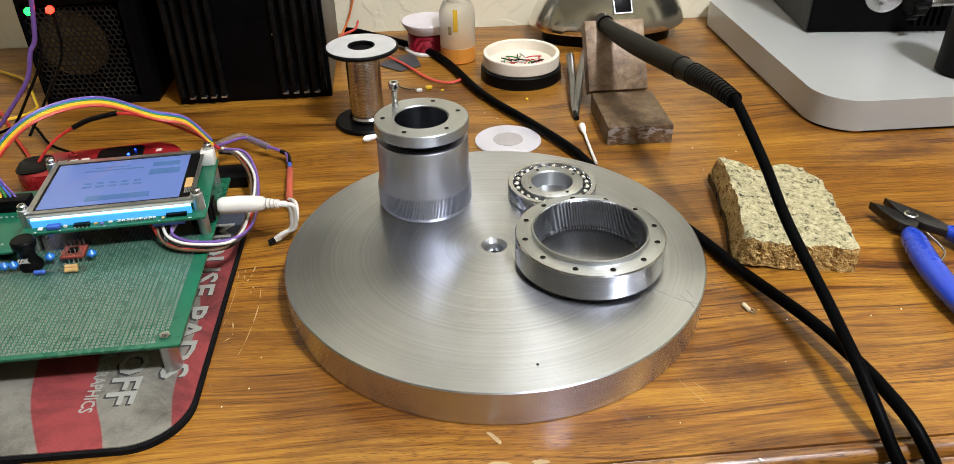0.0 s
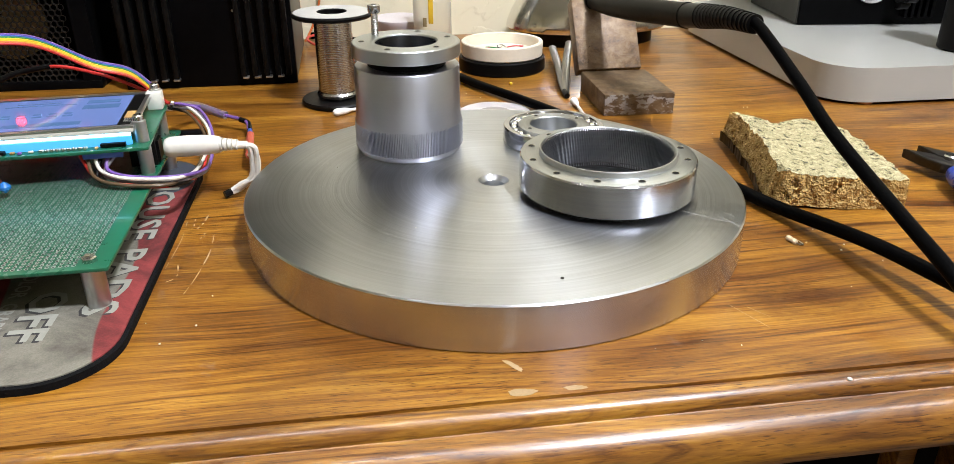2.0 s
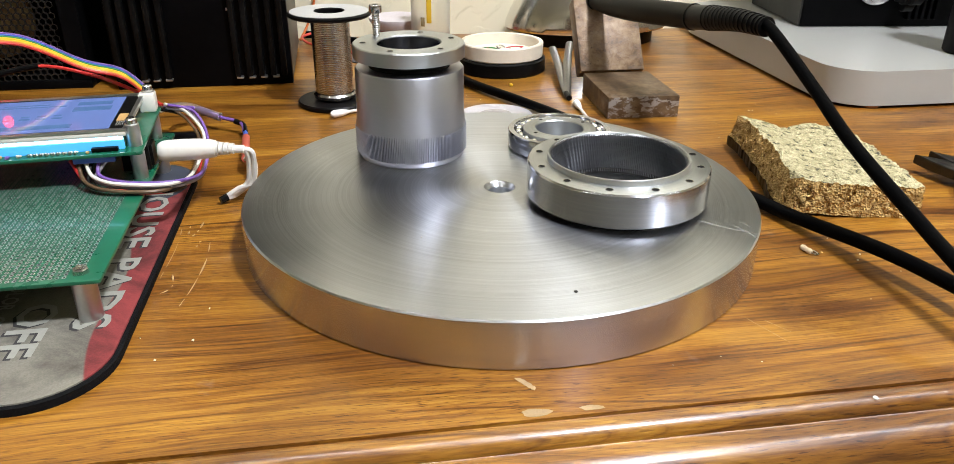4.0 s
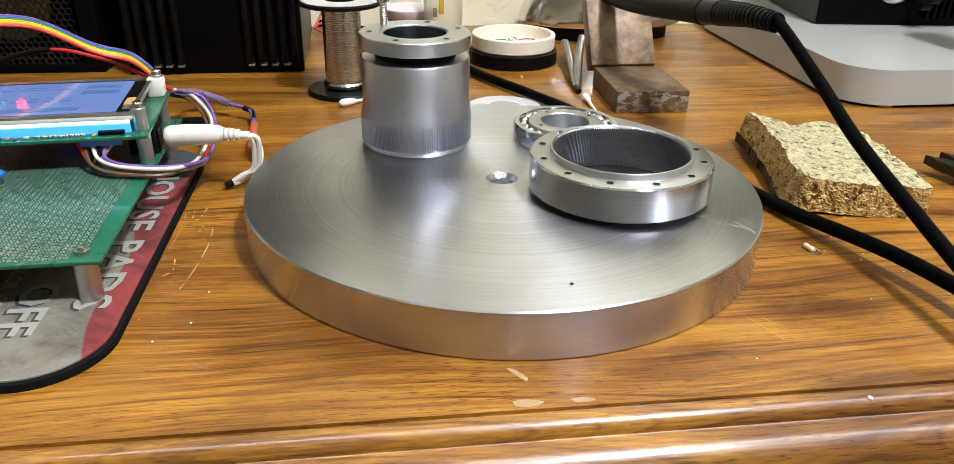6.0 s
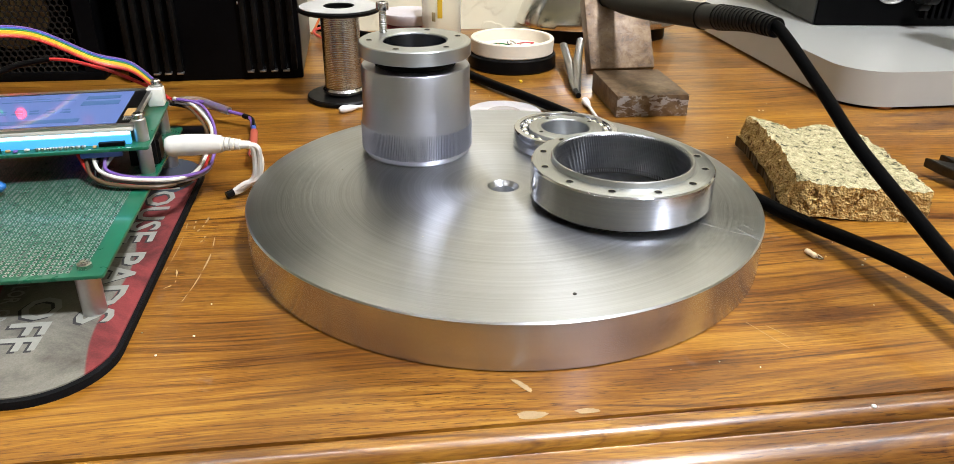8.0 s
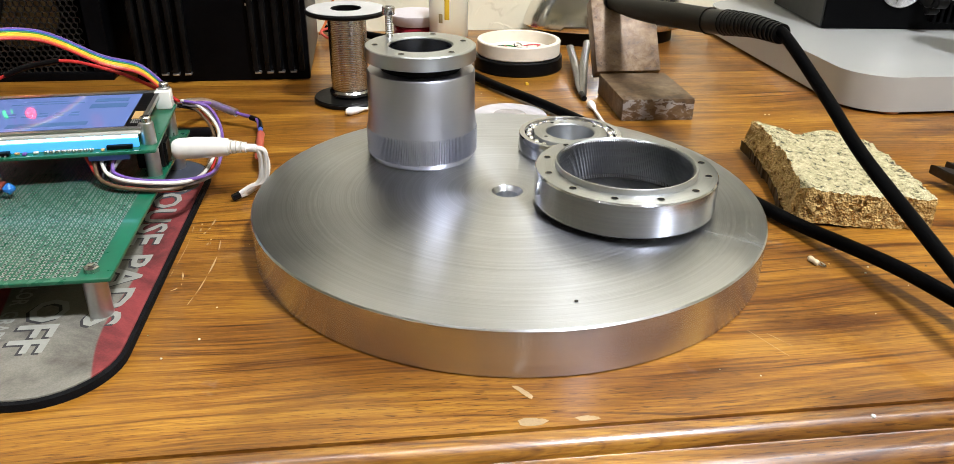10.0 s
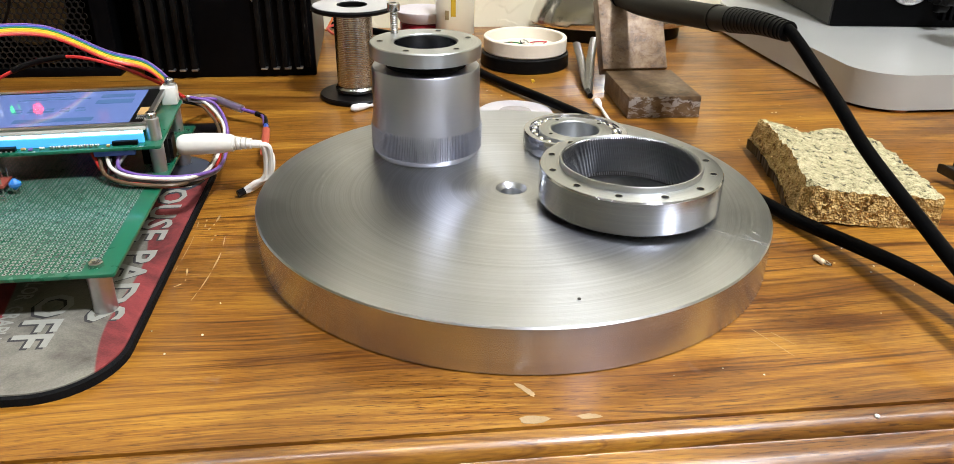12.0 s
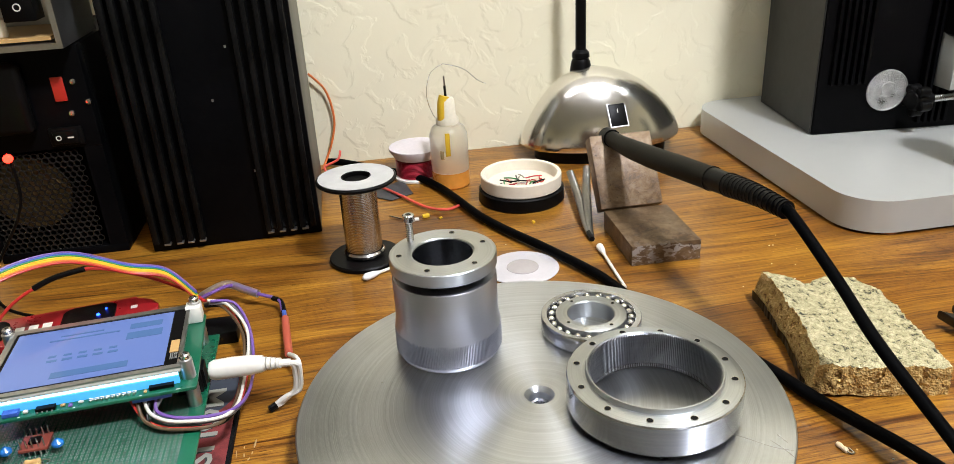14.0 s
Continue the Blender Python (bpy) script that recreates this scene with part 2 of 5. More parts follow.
def rusty(name, scaled=1.0, tone=1.0):
    """Brown rusted steel with patches of pale grey mill scale and dark blotches."""
    m, nt, bsdf, add, link = nodes_of(name)
    v = coords(nt)
    n = noise_tex(nt, v, 70, 6, 0.72, 0.3)
    r = ramp(nt, [(0.34, (0.050 * tone, 0.029 * tone, 0.014 * tone)), (0.46, (0.105 * tone, 0.060 * tone, 0.027 * tone)), (0.60, (0.165 * tone, 0.108 * tone, 0.058 * tone)), (0.75, (0.24 * tone, 0.18 * tone, 0.115 * tone))])
    link(n, r.inputs[0])
    scale = ramp(nt, [(0.50, (0, 0, 0)), (0.54, (1, 1, 1))])
    link(noise_tex(nt, coords(nt, (60, 30, 110)), 2.0, 5, 0.68, 0.5), scale.inputs[0])
    # scale clings to the face that stands towards the front
    geo = add("ShaderNodeNewGeometry")
    nsep = add("ShaderNodeSeparateXYZ")
    link(geo.outputs["Normal"], nsep.inputs[0])
    front = math_node(nt, "MULTIPLY", math_node(nt, "MAXIMUM", math_node(nt, "MULTIPLY", nsep.outputs[1], -1.0), 0.06), 0.85 * scaled)
    col = mix_colour(nt, math_node(nt, "MULTIPLY", scale.outputs[0], front), r.outputs[0], (0.33, 0.30, 0.28))
    speck = ramp(nt, [(0.66, (1, 1, 1)), (0.72, (0.35, 0.3, 0.28))])
    link(noise_tex(nt, v, 330, 3), speck.inputs[0])
    col = mix_colour(nt, 0.8, col, speck.outputs[0], "MULTIPLY")
    link(col, bsdf.inputs["Base Color"])
    bsdf.inputs["Metallic"].default_value = 0.25
    bsdf.inputs["Roughness"].default_value = 0.48
    bump(nt, bsdf, n, 0.35, 0.0006)
    return m


def clear(name, colour, rough=0.1, alpha_rough=0.0):
    m, nt, bsdf, add, link = nodes_of(name)
    bsdf.inputs["Base Color"].default_value = (*colour, 1)
    bsdf.inputs["Roughness"].default_value = rough
    bsdf.inputs["Transmission Weight"].default_value = 0.92
    bsdf.inputs["IOR"].default_value = 1.3
    return m


OAK = oak("stained_oak")
OAK_EDGE = oak("varnished_oak_edge", 1.0, 0.17)
# Panels below the desk top, near black: kneehole shade put into the colour.
OAK_DARK = plain("shade_dark_panel", (0.010, 0.005, 0.003), 0.6, vary=0.25, scale=40, spec=0.2)
STEEL_TOP = turned_metal("faced_steel", (0.545, 0.56, 0.585), 0.31, 0.78, 0.26, True, 1300)
# The rim's lilac base colour imitates cool reflections on plain steel.
STEEL_SIDE = turned_metal("turned_steel_rim", (0.62, 0.64, 0.78), 0.235, 0.88, 0.02, False, 1800, 0.8)
SATIN = turned_metal("satin_steel", (0.47, 0.48, 0.54), 0.37, 0.5, 0.0, False, 2400, 0.12)
RING_STEEL = turned_metal("ground_steel", (0.56, 0.57, 0.61), 0.165, 0.88, 0.01, False, 2400, 0.5)
RING_FACE = turned_metal("ground_steel_face", (0.52, 0.535, 0.54), 0.37, 0.55, 0.06, True, 2400)
# Bore teeth get a darker steel: the shade inside the ring is in the colour.
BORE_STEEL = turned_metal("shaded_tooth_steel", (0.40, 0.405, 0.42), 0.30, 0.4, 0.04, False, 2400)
CHROME = plain("polished_chrome", (0.82, 0.81, 0.78), 0.13, 1.0, 0.04, 40, 0.0, rough_vary=0.05)
TWEEZER = plain("dull_tweezer_steel", (0.26, 0.25, 0.24), 0.34, 1.0, 0.2, 100, 0.1)
STEEL = plain("bright_screw_steel", (0.55, 0.54, 0.52), 0.25, 1.0, 0.12, 200, 0.1)
DARK_STEEL = plain("dark_tool_steel", (0.045, 0.042, 0.04), 0.38, 0.8, 0.3, 120, 0.2)
ALU = plain("dull_aluminium", (0.56, 0.56, 0.56), 0.36, 1.0, 0.1, 120, 0.15)
# Black for holes and gaps: the darkness inside them is painted on.
HOLE = plain("recess_shade_black", (0.004, 0.004, 0.004), 0.5, 0.0, 0.3, 200, spec=0.1)
BLACK = plain("black_plastic", (0.0034, 0.0032, 0.0032), 0.38, 0.0, 0.3, 90, 0.15, spec=0.12)
FIN_PAINT = plain("dusty_black_fins", (0.0060, 0.0058, 0.0056), 0.42, 0.0, 0.6, 120, 0.3, 0.0005, spec=0.12)
BLACK_PAINT = plain("black_anodised_fins", (0.0028, 0.0028, 0.0032), 0.38, 0.0, 0.4, 30, 0.2, 0.0005, spec=0.05)
OLIVE = plain("dusty_dark_side_panel", (0.0075, 0.0074, 0.0058), 0.55, 0.0, 0.15, 25, 0.1)
# Tower side: grey raised in colour for light bounced off the wall.
TOWER_SIDE = plain("wall_lit_side_panel", (0.105, 0.10, 0.078), 0.5, 0.0, 0.15, 25, 0.1)
RUBBER = plain("black_rubber_cable", (0.0016, 0.0016, 0.0018), 0.42, 0.0, 0.25, 70, 0.12, spec=0.025)
HANDLE = plain("worn_black_handle", (0.0125, 0.0108, 0.0075), 0.50, 0.0, 0.35, 60, 0.15, spec=0.12)
WHITE = plain("white_plastic", (0.72, 0.69, 0.62), 0.42, 0.0, 0.07, 60, 0.05)
CREAM = plain("cream_plastic_cap", (0.76, 0.68, 0.55), 0.45, 0.0, 0.07, 60, 0.05)
BASE_WHITE = plain("pale_grey_painted_base", (0.37, 0.372, 0.345), 0.30, 0.0, 0.03, 18, 0.0, coat=0.25, rough_vary=0.02)
PCB = plain("green_solder_mask", (0.006, 0.115, 0.058), 0.30, 0.0, 0.2, 50, 0.06, coat=0.3)
PAD = plain("tinned_solder_pads", (0.46, 0.46, 0.44), 0.30, 0.6, 0.2, 600, 0.2)
BLUE_GRIP = plain("blue_vinyl_grip", (0.010, 0.045, 0.42), 0.30, 0.0, 0.15, 50, 0.05, coat=0.2)
RED = plain("red_lacquer", (0.33, 0.012, 0.016), 0.32, 0.0, 0.25, 60, 0.05, coat=0.3)
RED_WIRE = plain("red_wire_insulation", (0.50, 0.025, 0.02), 0.4)
ORANGE_WIRE = plain("orange_wire_insulation", (0.62, 0.15, 0.03), 0.4)
YELLOW_WIRE = plain("yellow_wire_insulation", (0.72, 0.45, 0.02), 0.4)
GREEN_WIRE = plain("green_wire_insulation", (0.03, 0.22, 0.05), 0.4)
BLUE_WIRE = plain("blue_wire_insulation", (0.04, 0.10, 0.42), 0.4)
PURPLE_WIRE = plain("purple_wire_insulation", (0.17, 0.085, 0.33), 0.4)
GREY_WIRE = plain("grey_wire_insulation", (0.22, 0.21, 0.23), 0.4)
BROWN_WIRE = plain("brown_wire_insulation", (0.10, 0.06, 0.03), 0.4)
WHITE_WIRE = plain("white_wire_insulation", (0.70, 0.67, 0.60), 0.4)
SHRINK = plain("red_heat_shrink", (0.46, 0.09, 0.05), 0.5)
CAP_BLUE = plain("blue_capacitor_dip", (0.02, 0.16, 0.50), 0.25, coat=0.4)
TAN = plain("tan_resistor_body", (0.55, 0.34, 0.13), 0.35)
CHIP_RED = plain("brown_red_breakout_board", (0.22, 0.045, 0.030), 0.4)
YELLOW = plain("yellow_plastic", (0.72, 0.46, 0.03), 0.4)
AMBER = clear("amber_flux", (0.75, 0.30, 0.04), 0.1)
BOTTLE = clear("cloudy_plastic_bottle", (0.96, 0.95, 0.90), 0.35)
SOLDER = turned_metal("coiled_solder_wire", (0.58, 0.57, 0.56), 0.21, 0.3, 0.0, False, 1500)
PAPER = plain("frosted_white_disc", (0.52, 0.49, 0.50), 0.35, 0.0, 0.1, 80)
WALL = plaster("knockdown_plaster", (0.82, 0.765, 0.565))
CEIL = plaster("white_ceiling_plaster", (0.84, 0.82, 0.77))
CARPET = plain("brown_carpet", (0.11, 0.085, 0.06), 0.95, 0.0, 0.25, 90, 0.6, 0.003)
RUST = rusty("rusted_steel_stand")
RUST_TAN = rusty("tan_rusted_steel", 0.12, 1.25)
PADCLOTH = pad_print("flag_printed_cloth")
PAD_INK = plain("pale_print_ink", (0.30, 0.30, 0.255), 0.85, 0.0, 0.15, 120)
PAD_SHADE = plain("black_print_shadow", (0.035, 0.033, 0.032), 0.9, 0.0, 0.2, 120)
PAD_BLUE = plain("dark_blue_print", (0.035, 0.042, 0.06), 0.85, 0.0, 0.2, 60)
FOAM = plain("black_foam_rubber", (0.006, 0.006, 0.0065), 0.85, 0.0, 0.3, 300, 0.6, 0.0006, spec=0.1)
SPONGE_TOP = sponge_skin("dirty_sponge_top", (0.055, 0.052, 0.030), (0.36, 0.315, 0.165), (0.62, 0.55, 0.33), 900)
SPONGE_CUT = sponge_skin("cut_sponge_edge", (0.21, 0.11, 0.03), (0.47, 0.29, 0.085), (0.64, 0.44, 0.17), 800)
SCREEN = glowing("lit_lcd_screen", (0.27, 0.40, 0.92), 0.27, 0.04)
SCREEN_BAR = glowing("screen_button", (0.17, 0.34, 0.70), 0.23, 0.04)
BACKLIGHT = glowing("leaking_backlight", (0.35, 0.72, 1.0), 5.0)
# Emission for an added strip that imitates backlight falling on the board.
GLOW_STRIP = glowing("backlit_board_glow", (0.07, 0.42, 0.85), 1.25)
LED_RED = glowing("red_led", (1.0, 0.006, 0.003), 40)
LED_GREEN = glowing("green_led", (0.01, 1.0, 0.06), 9)
LED_BLUE = glowing("blue_led", (0.01, 0.05, 1.0), 14)
TUBE = glowing("fluorescent_tube", (0.93, 0.965, 1.05), 37.0)
COIN = plain("worn_silver_coin", (0.62, 0.61, 0.59), 0.32, 0.9, 0.3, 240, 0.9, 0.0012)


# ---- shapes ----
def finish(bm, name, material, sharp=35):
    me = bpy.data.meshes.new(name)
    bmesh.ops.recalc_face_normals(bm, faces=bm.faces[:])
    bm.to_mesh(me)
    bm.free()
    for p in me.polygons:
        p.use_smooth = True
    me.set_sharp_from_angle(angle=radians(sharp))
    me.materials.append(material)
    return me


def part(name, bm, material, parent, label="", m=None, sharp=35):
    ob = new(name, finish(bm, name, material, sharp))
    ob.parent = parent
    if m is not None:
        ob.matrix_basis = m
    return tagged(ob, label)


def solid(name, bm, material, label="", category="", m=None, group="", kind="", sharp=35):
    ob = new(name, finish(bm, name, material, sharp))
    if m is not None:
        ob.matrix_basis = m
    return tagged(ob, label, category, group, kind)


def thing(name, label, category, x=0.0, y=0.0, z=0.0, rz=0.0, group=""):
    ob = new(name)
    ob.empty_display_size = 0.01
    ob.matrix_basis = pose(x, y, z, 0, 0, rz)
    return tagged(ob, label, category, group)


def box(x0, y0, z0, x1, y1, z1, bevel=0.0, seg=2):
    bm = bmesh.new()
    bmesh.ops.create_cube(bm, size=1.0)
    bmesh.ops.scale(bm, vec=(x1 - x0, y1 - y0, z1 - z0), verts=bm.verts)
    bmesh.ops.translate(bm, vec=((x0 + x1) / 2, (y0 + y1) / 2, (z0 + z1) / 2), verts=bm.verts)
    if bevel:
        bmesh.ops.bevel(bm, geom=bm.edges[:], offset=bevel, segments=seg, affect="EDGES", profile=0.5)
    return bm


def joined(*parts_):
    """One bmesh out of several; the others are freed."""
    out = parts_[0]
    for b in parts_[1:]:
        me = bpy.data.meshes.new("tmp")
        b.to_mesh(me)
        b.free()
        out.from_mesh(me)
        bpy.data.meshes.remove(me)
    return out


def moved(bm, m):
    bmesh.ops.transform(bm, matrix=m, verts=bm.verts)
    return bm


def lathe(profile, seg=64, cx=0.0, cy=0.0, closed=True, teeth=None):
    """Revolve (radius, height) pairs round z. teeth: {row: depth} cuts alternate segments inwards on that row."""
    bm = bmesh.new()
    rows = []
    for k, (r, z) in enumerate(profile):
        if r < 1e-7:
            rows.append([bm.verts.new((cx, cy, z))])
            continue
        ring_ = []
        for i in range(seg):
            rr = r
            if teeth and k in teeth and (i // 2) % 2:
                rr = r + teeth[k]
            a = 2 * math.pi * i / seg
            ring_.append(bm.verts.new((cx + rr * math.cos(a), cy + rr * math.sin(a), z)))
        rows.append(ring_)
    pairs = list(zip(rows, rows[1:]))
    if closed:
        pairs.append((rows[-1], rows[0]))
    for a, b in pairs:
        for i in range(seg):
            j = (i + 1) % seg
            q = [a[i % len(a)], a[j % len(a)], b[j % len(b)], b[i % len(b)]]
            u = []
            for vv in q:
                if vv not in u:
                    u.append(vv)
            if len(u) > 2:
                bm.faces.new(u)
    return bm


def slab(r, z0, z1, seg=48, soft=0.0004, cx=0.0, cy=0.0):
    return lathe([(0, z0), (r - soft, z0), (r, z0 + soft), (r, z1 - soft), (r - soft, z1), (0, z1)], seg, cx, cy, False)


def smooth_line(points, steps=10):
    pts = [Vector(p) for p in points]
    out = []
    for i in range(len(pts) - 1):
        p0, p1, p2, p3 = pts[max(i - 1, 0)], pts[i], pts[i + 1], pts[min(i + 2, len(pts) - 1)]
        for s in range(steps):
            u = s / steps
            out.append(0.5 * (2 * p1 + (p2 - p0) * u + (2 * p0 - 5 * p1 + 4 * p2 - p3) * u * u + (3 * p1 - p0 - 3 * p2 + p3) * u ** 3))
    return out + [pts[-1]]


def tube(points, radius, seg=10, steps=10, radii=None, flat=1.0):
    """A round rod along a smooth line; radii: radius at even steps of the way."""
    line = smooth_line(points, steps) if steps > 1 else [Vector(p) for p in points]
    bm = bmesh.new()
    n = len(line)
    side = None
    rows = []
    for i, p in enumerate(line):
        t = (line[min(i + 1, n - 1)] - line[max(i - 1, 0)]).normalized()
        if side is None:
            side = t.cross(Vector((0, 0, 1)) if abs(t.z) < 0.9 else Vector((1, 0, 0))).normalized()
        else:
            side = (side - t * side.dot(t)).normalized()
        up = t.cross(side)
        r = radius if radii is None else float(np.interp(i / (n - 1), np.linspace(0, 1, len(radii)), radii))
        rows.append([bm.verts.new(p + side * (r * math.cos(2 * math.pi * k / seg)) + up * (r * flat * math.sin(2 * math.pi * k / seg))) for k in range(seg)])
    for a, b in zip(rows, rows[1:]):
        for k in range(seg):
            bm.faces.new((a[k], a[(k + 1) % seg], b[(k + 1) % seg], b[k]))
    bm.faces.new(rows[0][::-1])
    bm.faces.new(rows[-1])
    return bm


def plate(outline, z0, z1, soft=0.0, seg=2):
    """A flat piece with the given outline (x, y), softened along its rims."""
    bm = bmesh.new()
    low = [bm.verts.new((x, y, z0)) for x, y in outline]
    top = [bm.verts.new((x, y, z1)) for x, y in outline]
    n = len(outline)
    bm.faces.new(low[::-1])
    bm.faces.new(top)
    for i in range(n):
        bm.faces.new((low[i], low[(i + 1) % n], top[(i + 1) % n], top[i]))
    if soft:
        rim = [e for e in bm.edges if abs(e.verts[0].co.z - e.verts[1].co.z) < 1e-9]
        bmesh.ops.bevel(bm, geom=rim, offset=soft, segments=seg, affect="EDGES", profile=0.5)
    return bm


def rounded(x0, y0, x1, y1, r, n=8):
    out = []
    for cx, cy, a0 in ((x1 - r, y1 - r, 0), (x0 + r, y1 - r, 90), (x0 + r, y0 + r, 180), (x1 - r, y0 + r, 270)):
        for k in range(n + 1):
            a = radians(a0 + 90 * k / n)
            out.append((cx + r * math.cos(a), cy + r * math.sin(a)))
    return out


def lettering(text, size, thick=0.0001, stretch=1.0):
    cu = bpy.data.curves.new("lettering", "FONT")
    cu.body, cu.size, cu.extrude, cu.offset = text, size, thick, size * 0.02
    cu.resolution_u = 2
    cu.align_x = "LEFT"
    tmp = bpy.data.objects.new("lettering", cu)
    scene.collection.objects.link(tmp)
    bpy.context.view_layer.update()
    me = bpy.data.meshes.new_from_object(tmp.evaluated_get(bpy.context.evaluated_depsgraph_get()))
    bm = bmesh.new()
    bm.from_mesh(me)
    bpy.data.objects.remove(tmp)
    bpy.data.meshes.remove(me)
    bmesh.ops.scale(bm, vec=(stretch, 1, 1), verts=bm.verts)
    return bm


# ---- room ----
FLOOR = -0.76
WX0, WX1, WY0 = -3.0, 2.5, -3.3
solid("floor", box(WX0, WY0, FLOOR - 0.05, WX1, 0.62, FLOOR), CARPET, "brown short-pile carpet floor", "floor", kind="structure")
solid("ceiling", box(WX0, WY0, CEILING, WX1, 0.62, CEILING + 0.08), CEIL, "white plastered ceiling", "ceiling", kind="structure")
solid("wall_north", box(WX0, 0.470, FLOOR, WX1, 0.60, CEILING), WALL, "cream wall with knockdown plaster texture", "wall", kind="structure")
solid("wall_south", box(WX0, WY0 - 0.12, FLOOR, WX1, WY0, CEILING), WALL, "cream plastered wall", "wall", kind="structure")
solid("wall_west", box(WX0 - 0.12, WY0, FLOOR, WX0, 0.62, CEILING), WALL, "cream plastered wall", "wall", kind="structure")
solid("wall_east", box(WX1, WY0, FLOOR, WX1 + 0.12, 0.62, CEILING), WALL, "cream plastered wall", "wall", kind="structure")

fixture = thing("ceiling_lamp", "white square lamp on the ceiling", "lamp", 0.50, -0.66, CEILING)
part("housing", box(-0.16, -0.16, -0.055, 0.16, 0.16, 0.0, 0.004), WHITE, fixture)
strip = thing("strip_lamp", "long white strip lamp on the ceiling", "lamp", 0.40, -0.30, CEILING)
part("housing", box(-1.23, -0.07, -0.045, 1.23, 0.07, 0.0, 0.004), WHITE, strip)
part("tube", tube([(-1.20, 0.0, -0.12), (1.20, 0.0, -0.12)], 0.02, 20, 1), TUBE, strip, "glowing white tube")
for x in (-1.21, 1.21):
    part("tube_holder", box(x - 0.012, -0.02, -0.145, x + 0.012, 0.02, -0.0452, 0.002), WHITE, strip)

# ---- desk ----
desk = thing("desk", "glossy stained oak desk with a moulded front edge and scratches", "desk")
X0, X1, GROOVE, BACK = -1.15, 1.15, -0.1515, 0.468


def extrude_x(profile, x0, x1):
    bm = bmesh.new()
    a = [bm.verts.new((x0, y, z)) for y, z in profile]
    b = [bm.verts.new((x1, y, z)) for y, z in profile]
    n = len(profile)
    for i in range(n):
        bm.faces.new((a[i], a[(i + 1) % n], b[(i + 1) % n], b[i]))
    bm.faces.new(a[::-1])
    bm.faces.new(b)
    return bm


part("top", box(X0, GROOVE, -0.028, X1, BACK, 0.0), OAK, desk)
edge_line = [(GROOVE - 0.0002, -0.028), (GROOVE - 0.0002, -0.0014), (GROOVE - 0.0012, -0.0016), (GROOVE - 0.0022, -0.0006)]
edge_line += [(GROOVE - 0.0026 - 0.0062 * math.sin(a), -0.0004 - 0.0052 * (1 - math.cos(a))) for a in [radians(d) for d in (10, 25, 40, 55, 70, 82)]]
edge_line += [(GROOVE - 0.0088, -0.0062), (GROOVE - 0.0096, -0.0066)]
edge_line += [(GROOVE - 0.0100 - 0.0125 * math.sin(a), -0.0066 - 0.0135 * (1 - math.cos(a))) for a in [radians(d) for d in (8, 20, 32, 44, 56, 68, 80, 90)]]
edge_line += [(GROOVE - 0.0218, -0.0225), (GROOVE - 0.0190, -0.0250), (GROOVE - 0.0140, -0.0280)]
part("edge_moulding", extrude_x(edge_line, X0, X1), OAK_EDGE, desk, "rounded double-bead edge moulding", sharp=28)
part("back_panel", box(X0 + 0.03, 0.42, FLOOR + 0.02, X1 - 0.03, 0.44, -0.028), OAK_DARK, desk)
part("inner_post", box(0.164, -0.128, FLOOR, 0.174, -0.116, -0.0285, 0.002), OAK, desk)
part("pedestal_post", box(0.192, -0.150, FLOOR, 0.216, -0.118, -0.0285, 0.003), OAK, desk, "oak drawer-pedestal post", m=None)
part("pedestal_side", box(0.176, -0.112, FLOOR, 0.190, 0.40, -0.0285, 0.001), OAK_DARK, desk)
part("pedestal_front", box(0.2165, -0.140, FLOOR + 0.06, X1 - 0.05, -0.122, -0.045, 0.002), OAK_DARK, desk)
part("pedestal_side", box(X0 + 0.03, -0.140, FLOOR, X0 + 0.05, 0.40, -0.0285, 0.001), OAK_DARK, desk)

# ---- steel plate and the three gear parts on it ----
TOP = 0.0215
plate_ob = thing("steel_plate", "round machined steel plate lying on the desk", "metal plate")
part("disc", lathe([(0.0052, TOP - 0.0060), (0.0056, TOP - 0.0024), (0.0079, TOP), (0.1243, TOP), (0.125, TOP - 0.0007)], 256, closed=False), STEEL_TOP, plate_ob, "faced steel top with turning rings")
part("rim", lathe([(0.125, TOP - 0.0007), (0.125, 0.0006), (0.1244, 0.0), (0.0052, 0.0)], 256, closed=False), STEEL_SIDE, plate_ob)
part("centre_hole", lathe([(0.0053, TOP - 0.0061), (0.0034, TOP - 0.0064), (0.0032, TOP - 0.012), (0, TOP - 0.012)], 32, closed=False), RING_STEEL, plate_ob)
random.seed(4)
for k, (x, y) in enumerate(((0.010, -0.1068), (-0.044, -0.052), (0.06, 0.02), (-0.08, 0.03))):
    part("speck", slab(0.0008 if k == 0 else 0.00032, 0, 0.0004, 8, 0.0001, x, y), DARK_STEEL if k == 0 else WHITE, plate_ob, m=pose(0, 0, TOP + 0.0001))

RESIDUE = plain("dried_grey_residue", (0.30, 0.30, 0.29), 0.7, 0.0, 0.2, 400)
